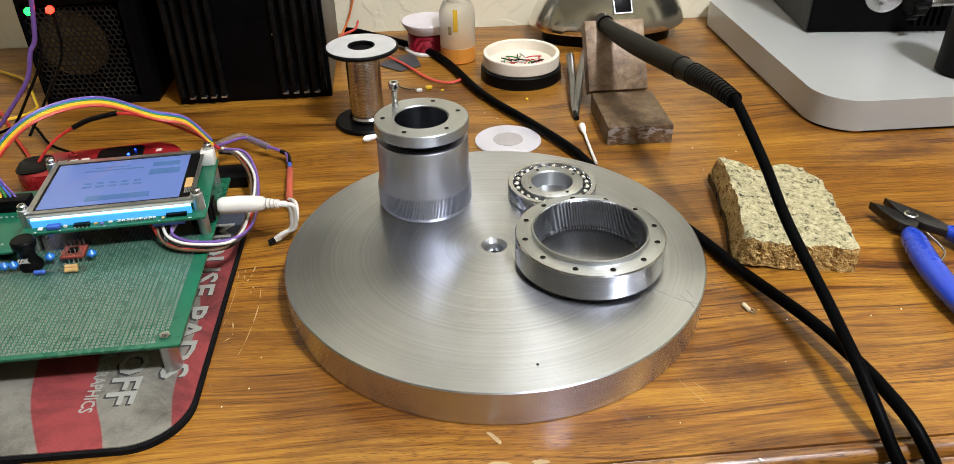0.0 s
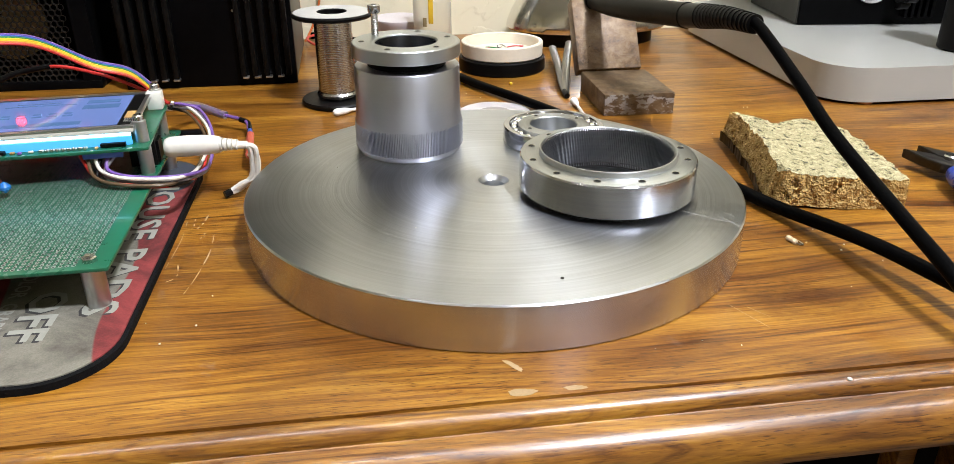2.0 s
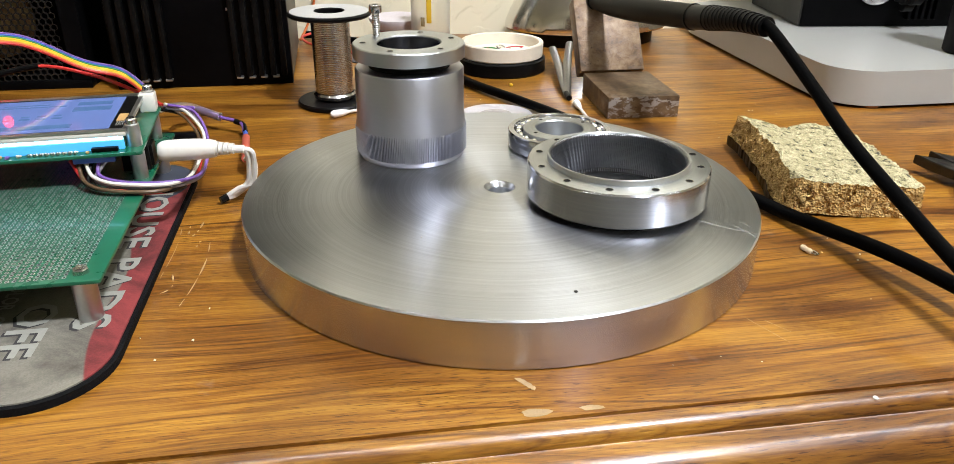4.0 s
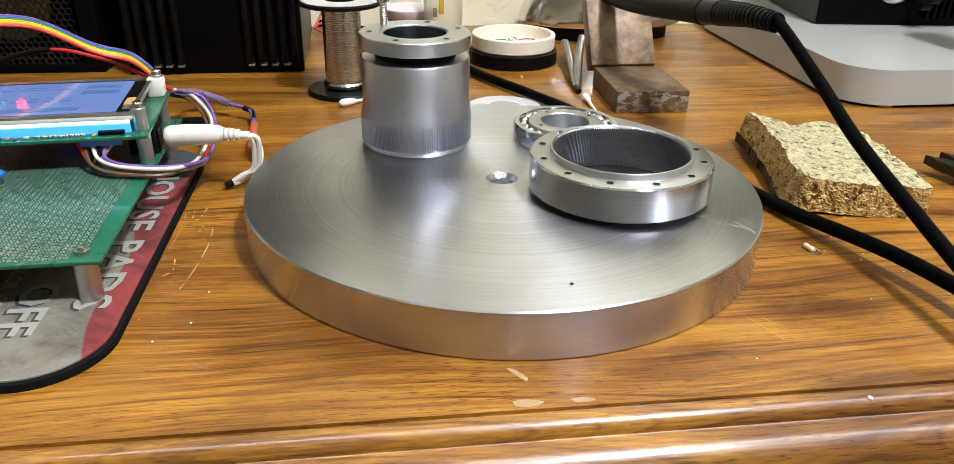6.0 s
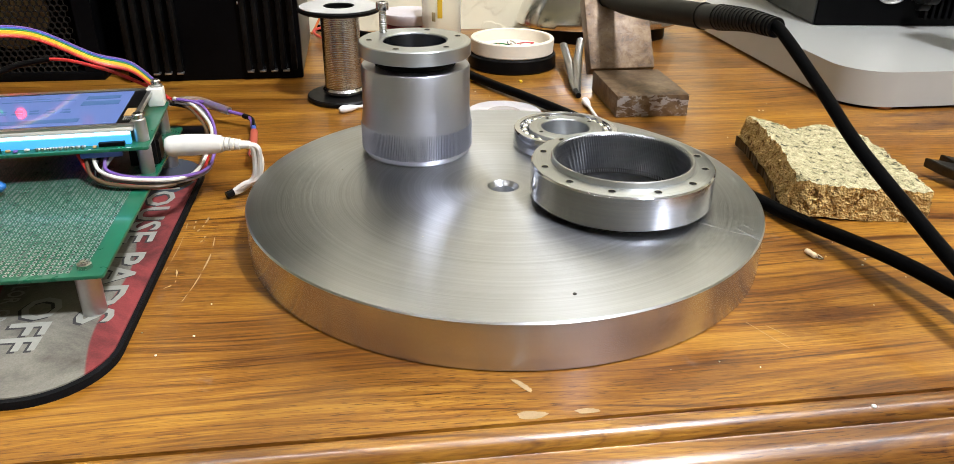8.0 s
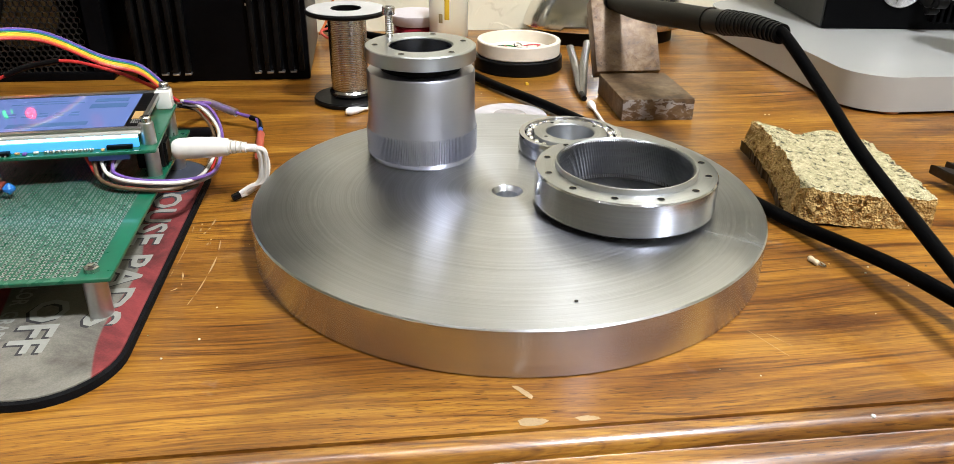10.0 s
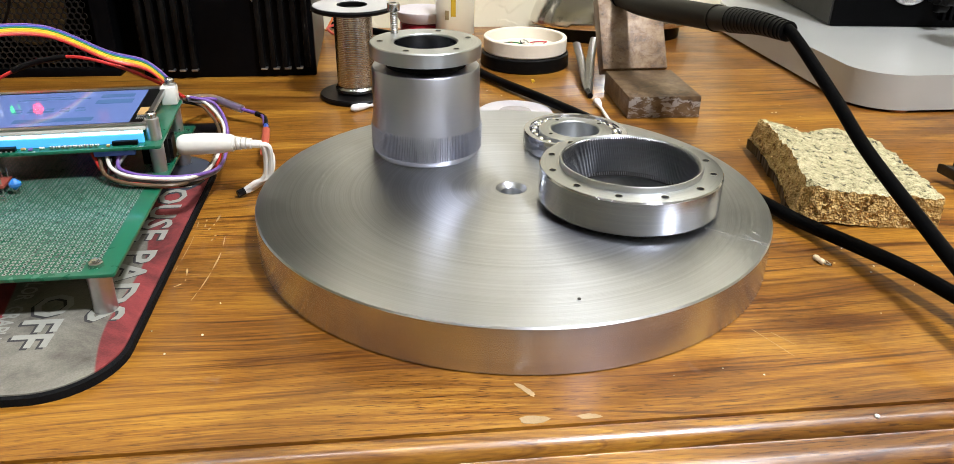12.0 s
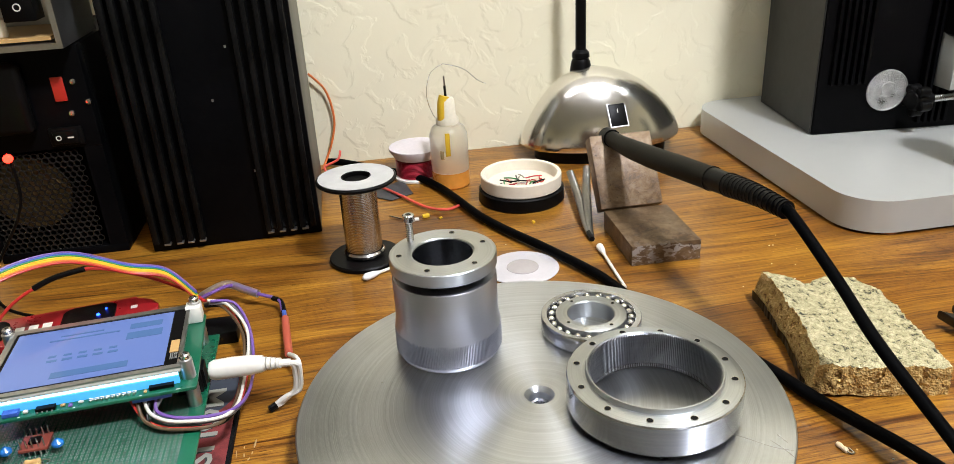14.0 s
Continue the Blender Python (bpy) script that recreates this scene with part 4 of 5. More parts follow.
splice = thing("spliced_lead", "spliced purple lead with clear and red heat-shrink on the desk", "wire")
part("clear_sleeve", tube([(-0.1930, 0.1560, 0.0230), (-0.1830, 0.1850, 0.0150), (-0.1700, 0.1800, 0.0120), (-0.1600, 0.1740, 0.0100)], 0.0028, 12), BOTTLE, splice, "clear heat-shrink sleeve")
part("purple_wire", tube([(-0.1880, 0.1300, 0.0340), (-0.1900, 0.1560, 0.0230), (-0.1780, 0.1840, 0.0140), (-0.1600, 0.1740, 0.0100), (-0.1460, 0.1655, 0.0080), (-0.1425, 0.1520, 0.0060)], 0.0013, 8), PURPLE_WIRE, splice)
part("dark_sleeve", tube([(-0.1500, 0.1680, 0.0085), (-0.1445, 0.1640, 0.0072), (-0.1418, 0.1520, 0.0058)], 0.0018, 10), BLACK, splice)
part("blue_wire", tube([(-0.1418, 0.1520, 0.0056), (-0.1405, 0.1420, 0.0052)], 0.0016, 8), BLUE_WIRE, splice)
part("red_sleeve", tube([(-0.1405, 0.1430, 0.0052), (-0.1380, 0.1200, 0.0070), (-0.1345, 0.0900, 0.0100)], 0.0025, 12), SHRINK, splice, "red heat-shrink sleeve")

lead = thing("power_lead", "white barrel plug with a folded white lead, pushed into the board", "power plug")
part("plug", tube([(-0.1720, 0.0517, 0.0302), (-0.1690, 0.0516, 0.0302), (-0.1600, 0.0512, 0.0306), (-0.1500, 0.0506, 0.0309), (-0.1430, 0.0500, 0.0310)], 0.005, 20, 6, [0.0044, 0.0056, 0.0058, 0.0054, 0.0044]), WHITE, lead, "white moulded plug")
for k in range(4):
    x = -0.1434 + 0.0026 * k
    part("strain_relief", tube([(x, 0.0500 - 0.0004 * k, 0.0310), (x + 0.0020, 0.0497 - 0.0004 * k, 0.0310)], 0.0038 - 0.0003 * k, 14, 1), WHITE, lead)
part("relief_core", tube([(-0.1440, 0.0500, 0.0310), (-0.1285, 0.0484, 0.0305)], 0.0022, 10, 1), WHITE, lead)
for d in (0.0, 0.0026):
    part("lead_wire", tube([(-0.1290, 0.0484, 0.0306), (-0.1275 + d, 0.0485, 0.0290), (-0.1272 + d, 0.0500, 0.0220), (-0.1290 + d, 0.0505, 0.0110), (-0.1370 + d, 0.0500, 0.0050 + d), (-0.1415, 0.0490, 0.0032)], 0.0015, 8), WHITE_WIRE, lead)
part("lead_wire", tube([(-0.1345, 0.0900, 0.0100), (-0.1280, 0.0760, 0.0140), (-0.1270, 0.0600, 0.0090), (-0.1350, 0.0520, 0.0042), (-0.1400, 0.0490, 0.0030)], 0.0014, 8), WHITE_WIRE, lead)
part("wire_tip", tube([(-0.1405, 0.0492, 0.0034), (-0.1440, 0.0470, 0.0025)], 0.0021, 8, 1), BLACK, lead)

# red gadget behind the display
gadget = thing("red_programmer", "red plastic programmer with white print and blue lights", "electronic device", -0.2750, 0.1400, 0.0, 8)
part("case", plate(rounded(-0.0560, -0.0170, 0.0560, 0.0190, 0.0150, 8), 0.0038, 0.0240, 0.004, 4), RED, gadget)
part("black_panel", plate(rounded(-0.0020, -0.0130, 0.0300, 0.0160, 0.006, 5), 0.0240, 0.0250, 0.0004), BLACK, gadget)
part("black_end", plate(rounded(-0.0560, -0.0120, -0.0330, 0.0160, 0.008, 5), 0.0240, 0.0250, 0.0004), BLACK, gadget)
for k in range(3):
    part("print_bar", box(-0.0290 + 0.0080 * k, -0.0040, 0.0240, -0.0235 + 0.0080 * k, 0.0040, 0.0243), WHITE, gadget)
part("print_bar", box(0.0390, 0.0030, 0.0240, 0.0430, 0.0065, 0.0243), WHITE, gadget)
part("blue_led", slab(0.0011, 0.0250, 0.0262, 10, 0.0003, 0.0200, 0.0000), LED_BLUE, gadget)
part("blue_led", slab(0.0007, 0.0250, 0.0258, 10, 0.0003, 0.0240, 0.0070), LED_BLUE, gadget)
solid("black_lead", tube([(-0.3960, 0.2400, 0.0030), (-0.3700, 0.2460, 0.0080), (-0.3400, 0.2100, 0.0040), (-0.3000, 0.1750, 0.0100), (-0.2850, 0.1580, 0.0140)], 0.0012, 8), RUBBER, "thin black lead behind the display", "wire")
solid("black_strip", box(-0.2150, 0.1280, 0.0, -0.1700, 0.1500, 0.0090, 0.001), BLACK, "black plastic strip behind the display", "strip", m=None)

# ---- equipment along the wall ----
tower = thing("finned_amplifier", "tall black finned metal case standing upright on the desk", "electronic case", -0.2555, 0.2900, 0.0, 1.0)
TW, TD, TH = 0.1370, 0.1430, 0.315
part("case", box(0.0, 0.0080, 0.0020, TW - 0.0022, TD, TH, 0.002), BLACK_PAINT, tower)
part("front_plate", box(0.0, 0.0, 0.0, TW, 0.0080, TH, 0.0012), BLACK_PAINT, tower, "black front plate")
part("side_panel", box(TW - 0.0020, 0.0084, 0.0030, TW, TD, TH, 0.0005), TOWER_SIDE, tower, "grey side panel lightened for wall bounce")
for fr in (0.035, 0.095, 0.165, 0.232, 0.300, 0.690, 0.757, 0.825, 0.893, 0.955):
    part("fin", box(TW * fr - 0.0022, -0.0065, 0.0085, TW * fr + 0.0022, 0.0004, TH, 0.0009), FIN_PAINT, tower)
for fr in (0.097, 0.170, 0.232, 0.300, 0.700, 0.770, 0.837, 0.906):
    part("worn_fin_end", box(TW * fr - 0.0026, -0.0067, 0.0070, TW * fr + 0.0026, -0.0010, 0.0086, 0.0004), ALU, tower, "scuffed bare fin end")
part("scuff", box(TW * 0.83, -0.0069, 0.205, TW * 0.835, -0.0064, 0.245), ALU, tower)
for x, z in ((0.50, 0.12), (0.62, 0.16), (0.30, 0.09), (0.66, 0.06)):
    part("scuff", box(TW * x, -0.0009, z, TW * x + 0.0016, -0.0004, z + 0.0022), ALU, tower)

psu = thing("power_supply", "black mesh-fronted computer power supply with switches standing on its side", "power supply", -0.3760, 0.3000, 0.0, 0.0)
PW, PH = 0.0990, 0.1700
for b_ in ((0, 0.012, 0, 0.002, 0.16, PH), (PW - 0.002, 0.012, 0, PW, 0.16, PH), (0.0021, 0.012, 0, PW - 0.0021, 0.16, 0.002), (0.0021, 0.012, PH - 0.002, PW - 0.0021, 0.16, PH), (0.0021, 0.05, 0.0021, PW - 0.0021, 0.052, PH - 0.0021)):
    part("case_panel", box(*b_), BLACK_PAINT, psu)
part("face_plate", joined(box(0, 0, 0, PW, 0.012, 0.007, 0.0006), box(0, 0, 0.092, PW, 0.012, PH, 0.0006), box(0, 0, 0.007, 0.004, 0.012, 0.092), box(PW - 0.014, 0, 0.007, PW, 0.012, 0.092)), BLACK_PAINT, psu, "black face plate")


def honeycomb(x0, x1, z0, z1, cell, wall, y, depth):
    bm = bmesh.new()
    pitch_x, pitch_z = cell, cell * 0.866
    for j in range(int((z1 - z0) / pitch_z)):
        for i in range(int((x1 - x0) / pitch_x)):
            cx, cz = x0 + pitch_x * (i + 0.5 + 0.5 * (j % 2)), z0 + pitch_z * (j + 0.5)
            rows = []
            for yy, r in ((y, cell * 0.577), (y, cell * 0.577 - wall), (y + depth, cell * 0.577 - wall)):
                rows.append([bm.verts.new((cx + r * math.cos(radians(60 * k + 30)), yy, cz + r * math.sin(radians(60 * k + 30)))) for k in range(6)])
            for a, b in zip(rows, rows[1:]):
                for k in range(6):
                    bm.faces.new((a[k], a[(k + 1) % 6], b[(k + 1) % 6], b[k]))
    return bm


MESH = plain("worn_black_grille", (0.022, 0.0205, 0.018), 0.35, 0.4, 0.3, 80, 0.1)
tagged(part("grille", honeycomb(0.004, 0.0800, 0.007, 0.0905, 0.0050, 0.00050, 0.0015, 0.002), MESH, psu, "hexagon mesh grille", sharp=20), kind="stuff")
part("fan", moved(slab(0.030, 0, 0.004, 40), pose(0.030, 0.022, 0.052, 90, 0, 0)), plain("brown_fan_plastic", (0.20, 0.14, 0.055), 0.6), psu, "brown fan behind the grille")
part("mains_socket", box(0.0180, -0.0120, 0.1080, 0.0580, 0.0, 0.1620, 0.005, 4), BLACK, psu, "black mains plug in its socket")
part("plug_cord", tube([(0.036, -0.010, 0.135), (0.020, -0.035, 0.130), (-0.010, -0.045, 0.100), (-0.035, -0.030, 0.040), (-0.060, -0.010, 0.005)], 0.0045, 12), RUBBER, psu)
part("voltage_switch", box(0.0745, -0.0015, 0.1290, 0.0835, 0.0, 0.1475, 0.0005), plain("red_switch", (0.55, 0.03, 0.02), 0.35), psu, "red voltage selector switch")
rocker = part("rocker_switch", box(0.0630, -0.0020, 0.0945, 0.0880, 0.0, 0.1090, 0.0008), BLACK, psu, "black rocker switch")
part("rocker", box(0.0660, -0.0042, 0.0965, 0.0850, -0.0019, 0.1070, 0.0012), BLACK, rocker)
part("switch_mark", moved(lathe([(0.0014, 0), (0.0021, 0), (0.0021, 0.0003), (0.0014, 0.0003)], 16), pose(0.0705, -0.0042, 0.1015, 90, 0, 0)), WHITE, rocker)
part("switch_mark", box(0.0770, -0.0045, 0.1008, 0.0815, -0.0041, 0.1020), WHITE, rocker)
for x, z in ((0.0900, 0.1430), (0.0835, 0.1190), (0.0975, 0.1270)):
    part("case_screw", moved(lathe([(0, 0), (0.0024, 0), (0.0020, 0.0014), (0, 0.0018)], 14, closed=False), pose(x, 0, z, 90, 0, 0)), STEEL, psu)
led_holder = thing("indicator_lights", "small board with red and green indicator lights", "indicator", -0.3210, 0.2370, 0.0, 0)
for x, z in ((0.002, 0.1070), (-0.0140, 0.1065)):
    part("stem", tube([(x, 0.001, z), (x - 0.004, 0.003, 0.07), (x - 0.030, 0.006, 0.03), (x - 0.050, 0.001, 0.001)], 0.0012, 8), BLACK, led_holder)
for x, z, mt in ((0.002, 0.1070, LED_RED), (-0.0140, 0.1065, LED_GREEN)):
    part("led", moved(lathe([(0, 0), (0.0030, 0), (0.0030, 0.0026), (0.0022, 0.0044), (0, 0.0052)], 16, closed=False), pose(x, -0.001, z, 90, 0, 0)), mt, led_holder)

alu = thing("switch_box", "open aluminium box with black rocker switches on the power supply", "electronic case", -0.2790, 0.2790, 0.1712, 0)
part("shell", joined(box(-0.100, 0.0, 0.0, 0.0, 0.085, 0.004), box(-0.004, 0.0, 0.004, 0.0, 0.085, 0.075), box(-0.100, 0.081, 0.004, -0.004, 0.085, 0.075), box(-0.100, 0.0, 0.071, -0.004, 0.085, 0.075)), ALU, alu, "bare aluminium shell")
part("inner_board", box(-0.098, 0.004, 0.0060, -0.008, 0.070, 0.0085), TAN, alu)
for x in (-0.024, -0.062):
    sw = part("rocker_switch", box(x - 0.011, 0.002, 0.020, x + 0.011, 0.020, 0.050, 0.001), BLACK, alu)
    part("switch_mark", moved(lathe([(0.0020, 0), (0.0028, 0), (0.0028, 0.0003), (0.0020, 0.0003)], 16), pose(x, 0.002, 0.030, 90, 0, 0)), WHITE, sw)
part("terminal", slab(0.004, 0.0085, 0.022, 14, 0.001, -0.043, 0.014), CREAM, alu)

# loose wires at the far side of the board
solid("purple_lead", tube([(-0.3180, 0.215, 0.135), (-0.3298, 0.22, 0.0912), (-0.3367, 0.22, 0.0794), (-0.346, 0.22, 0.0575), (-0.365, 0.22, 0.0352), (-0.385, 0.22, 0.0150), (-0.410, 0.215, 0.002)], 0.0018, 10), PURPLE_WIRE, "purple wire hanging beside the power supply", "wire")
solid("yellow_lead", tube([(-0.470, 0.400, 0.003), (-0.4224, 0.3646, 0.003), (-0.3900, 0.3080, 0.004), (-0.3825, 0.2882, 0.003), (-0.3967, 0.2707, 0.003), (-0.430, 0.262, 0.003)], 0.0014, 8), YELLOW_WIRE, "yellow wire lying on the desk", "wire")
solid("red_lead", tube([(-0.460, 0.330, 0.003), (-0.415, 0.290, 0.003), (-0.380, 0.235, 0.003), (-0.350, 0.190, 0.004), (-0.335, 0.160, 0.006)], 0.0013, 8), RED_WIRE, "red wire lying on the desk", "wire")

# drill-stand base with the machine on it
stand = thing("microscope_stand", "pale grey painted stand base with black machine column on the desk", "microscope stand")
base_line = rounded(0.2850, 0.1600, 0.640, 0.4660, 0.036, 10)
part("base", plate(base_line, 0.0022, 0.0285, 0.0060, 5), BASE_WHITE, stand, "pale grey rounded base")
for x, y in ((0.318, 0.1685), (0.600, 0.1800), (0.318, 0.440), (0.600, 0.440)):
    part("foot", slab(0.0075, 0.0, 0.0024, 20, 0.0003, x, y), plain("copper_foot", (0.45, 0.20, 0.10), 0.4, 0.6), stand, "copper-coloured foot")
COL = pose(0.3420, 0.3220, 0.0062, 0, 0, -6) @ pose(-0.3500, -0.3340, 0)
part("column", box(0.3500, 0.3340, 0.0226, 0.6000, 0.4520, 0.300, 0.0015), BLACK_PAINT, stand, "black machine column", m=COL)
part("column_side", box(0.3484, 0.3356, 0.0240, 0.3500, 0.4510, 0.299), OLIVE, stand, "grey side panel", m=COL)
for k in range(6):
    part("fin", box(0.3600 + 0.0062 * k, 0.3290, 0.0700, 0.3630 + 0.0062 * k, 0.3342, 0.300, 0.0006), BLACK_PAINT, stand, m=COL)
for k in range(5):
    part("fin", box(0.4460 + 0.0062 * k, 0.3260, 0.0300, 0.4490 + 0.0062 * k, 0.3342, 0.300, 0.0006), BLACK_PAINT, stand, m=COL)
part("coin", moved(joined(lathe([(0, 0), (0.0190, 0), (0.0194, 0.0004), (0.0194, 0.0016), (0.0184, 0.0020), (0.0180, 0.0014), (0, 0.0014)], 48, closed=False), slab(0.0075, 0.0012, 0.0022, 24, 0.0008, 0.001, 0.001), slab(0.0040, 0.0012, 0.0026, 18, 0.0010, -0.003, -0.007)), pose(0.4160, 0.3338, 0.0615, 90, 0, 0)), COIN, stand, "worn silver coin fixed to the column", m=COL)
knob = part("star_knob", moved(lathe([(0, 0), (0.0085, 0), (0.0105, 0.003), (0.0085, 0.012), (0.006, 0.013), (0.006, 0.020), (0, 0.020)], 20, closed=False), pose(0.4230, 0.3000, 0.0600, 0, 90, 0)), BLACK, stand, "black star knob")
for k in range(5):
    a = 2 * math.pi * k / 5
    part("knob_lobe", moved(slab(0.0050, 0, 0.011, 14, 0.001, 0.0105 * math.cos(a), 0.0105 * math.sin(a)), pose(0.4240, 0.3000, 0.0600, 0, 90, 0)), BLACK, knob)
part("threaded_rod", moved(lathe([(0, 0)] + [(0.0030 + (0.0006 if k % 2 else 0), 0.001 * k) for k in range(60)] + [(0, 0.06)], 14, closed=False), pose(0.4430, 0.3000, 0.0600, 0, 90, 0)), STEEL, stand, "threaded steel rod")
part("arm", box(0.4480, 0.2850, 0.0700, 0.520, 0.3250, 0.120, 0.002), BASE_WHITE, stand, "pale arm above the rod")
part("focus_knob", moved(slab(0.026, 0, 0.030, 36, 0.003), pose(0.4460, 0.2950, 0.1420, 0, 90, 0)), BLACK, stand, "black focus knob")
part("lower_post", slab(0.0180, 0.0284, 0.130, 32, 0.002, 0.4230, 0.2080), BLACK, stand, "black round post")

lamp = thing("desk_lamp", "desk lamp with domed chrome base and thin black stem", "lamp", 0.1670, 0.4220, 0)
OVAL = Matrix.Diagonal((1, 0.56, 1, 1))
part("base_rim", moved(lathe([(0, 0), (0.0690, 0), (0.0695, 0.0010), (0.0692, 0.0150), (0, 0.0150)], 64, closed=False), OVAL), BLACK, lamp, "black base rim")
dome = moved(lathe([(0.0690, 0.0150), (0.0815, 0.0140), (0.0835, 0.0160), (0.0832, 0.0210), (0.0790, 0.0320), (0.0715, 0.0450), (0.0615, 0.0580), (0.0490, 0.0705), (0.0350, 0.0800), (0.0180, 0.0870), (0.0060, 0.0895), (0, 0.0897)], 96, closed=False), OVAL)
for v in dome.verts:
    # the pressed shell has a soft ridge down its front, and its peak lies towards the stem
    along = math.hypot(v.co.x, v.co.y / 0.56) / 0.0835
    ridge = max(0.0, -v.co.y / 0.56 / max(along * 0.0835, 1e-6)) ** 10
    v.co.y -= 0.0030 * ridge * along * (1.0 - along)
    v.co.x -= 0.0100 * max(0.0, (v.co.z - 0.03) / 0.06) ** 2
part("dome", dome, plain("worn_chrome_dome", (0.80, 0.78, 0.74), 0.20, 1.0, 0.06, 40, 0.0, rough_vary=0.1), lamp, "polished chrome dome")
sw_m = pose(0.0050, -0.0385, 0.0480, 58, 0, 6)
lsw = part("switch", moved(box(-0.0085, -0.0110, -0.004, 0.0085, 0.0110, 0.0025, 0.0006), sw_m), BLACK, lamp, "black rocker switch")
part("switch_frame", moved(joined(box(-0.0097, -0.0122, -0.003, -0.0086, 0.0122, 0.0018), box(0.0086, -0.0122, -0.003, 0.0097, 0.0122, 0.0018), box(-0.0086, 0.0111, -0.003, 0.0086, 0.0122, 0.0018), box(-0.0086, -0.0122, -0.003, 0.0086, -0.0111, 0.0018)), sw_m), ALU, lsw)
part("switch_mark", moved(box(-0.0004, 0.002, 0.0026, 0.0004, 0.006, 0.0029), sw_m), WHITE, lsw)
part("collar", lathe([(0, 0.078), (0.0120, 0.078), (0.0095, 0.0940), (0.0075, 0.0975), (0.0090, 0.0985), (0.0085, 0.1030), (0.0055, 0.1060), (0, 0.1060)], 24, -0.019, 0.006, False), BLACK, lamp)
part("stem", tube([(-0.019, 0.006, 0.100), (-0.019, 0.006, 0.45)], 0.0052, 14, 1), BLACK, lamp, "thin black stem")

# soldering iron in its steel stand
holder = thing("iron_stand", "rusted steel block stand holding the soldering iron", "tool stand", 0, 0, 0)
part("foot_block", moved(box(-0.0265, -0.0370, 0, 0.0265, 0.0330, 0.0160, 0.0008), pose(0.1362, 0.1995, 0, 0, 0, -1)), RUST, holder, "rusted steel foot block")
part("upright_block", moved(box(-0.0262, 0.0, 0.0, 0.0262, 0.0140, 0.0620, 0.0008), pose(0.1346, 0.2335, 0.0172, -35, 0, 0)), RUST_TAN, holder, "leaning drilled steel block")
iron = thing("soldering_iron", "black-handled soldering iron with a ribbed strain relief", "soldering iron")
HL = [(0.1262, 0.2680, 0.0655), (0.1294, 0.2400, 0.0665), (0.1358, 0.2000, 0.0700), (0.1428, 0.1600, 0.0745), (0.1488, 0.1270, 0.0780)]
part("handle", tube(HL, 0.0080, 24, 10, [0.0062, 0.0068, 0.0078, 0.0083, 0.0084, 0.0082, 0.0080]), HANDLE, iron, "worn black handle")
part("nose", tube([(0.1258, 0.2760, 0.0645), (0.1264, 0.2640, 0.0660)], 0.0074, 20, 1), BLACK, iron)
part("collar", tube([(0.1486, 0.1282, 0.0779), (0.1490, 0.1258, 0.0782)], 0.0085, 24, 1), HANDLE, iron)
SR = [(0.1488, 0.1270, 0.0780), (0.1512, 0.1000, 0.0822), (0.1534, 0.0740, 0.0858), (0.1560, 0.0475, 0.0872)]
part("strain_relief", tube(SR, 0.007, 20, 8, [0.0079, 0.0074, 0.0062, 0.0047]), BLACK, iron, "black ribbed strain relief")
sr = smooth_line(SR, 14)
for k in range(11, len(sr) - 1, 2):
    r = 0.0088 - 0.0034 * k / len(sr)
    part("relief_rib", tube([sr[k], sr[k] + (sr[k + 1] - sr[k - 1]).normalized() * 0.0011], r, 18, 1), BLACK, iron)
part("cord", tube([(0.1545, 0.0560, 0.0875), (0.1564, 0.0436, 0.0868), (0.1610, 0.0015, 0.0662), (0.1613, -0.0375, 0.0500), (0.1648, -0.0890, 0.0318), (0.1644, -0.1300, 0.0208), (0.1668, -0.1580, 0.0055), (0.1740, -0.1800, -0.0180), (0.1765, -0.1860, -0.0600), (0.1780, -0.1840, -0.1600), (0.1780, -0.1700, -0.4200)], 0.0032, 14), RUBBER, iron, "black rubber cord")
solid("black_cable", tube([(-0.1150, 0.4640, 0.0045), (-0.0920, 0.4500, 0.0045), (-0.0209, 0.3776, 0.0045), (0.0189, 0.2690, 0.0045), (0.0550, 0.2000, 0.0045), (0.0790, 0.1500, 0.0045), (0.0920, 0.1080, 0.0042), (0.1085, 0.0790, 0.0042), (0.1225, 0.0520, 0.0042), (0.1330, 0.0280, 0.0042), (0.1408, 0.0060, 0.0044), (0.1486, -0.0200, 0.0052), (0.1645, -0.0710, 0.0098), (0.1735, -0.1040, 0.0105), (0.1774, -0.1320, 0.0115), (0.1822, -0.1570, 0.0058), (0.1890, -0.1800, -0.0180), (0.1910, -0.1850, -0.0600), (0.1900, -0.1830, -0.2000), (0.1900, -0.1700, -0.4200)], 0.0035, 14), RUBBER, "thick black rubber cable running round the plate", "cable")

# ---- small things behind the plate ----
spool = thing("solder_spool", "spool of solder wire with white top label, standing on the desk", "spool", -0.0838, 0.2310, 0)
part("bottom_flange", lathe([(0, 0), (0.0270, 0), (0.0278, 0.0008), (0.0278, 0.0030), (0.0270, 0.0040), (0, 0.0044)], 56, closed=False), BLACK, spool, "black plastic flange")
coil = [(0.0, 0.0044)]
for k in range(46):
    z = 0.0046 + 0.00130 * k
    coil += [(0.01398, z), (0.01406, z + 0.00030), (0.01410, z + 0.00062), (0.01406, z + 0.00100)]
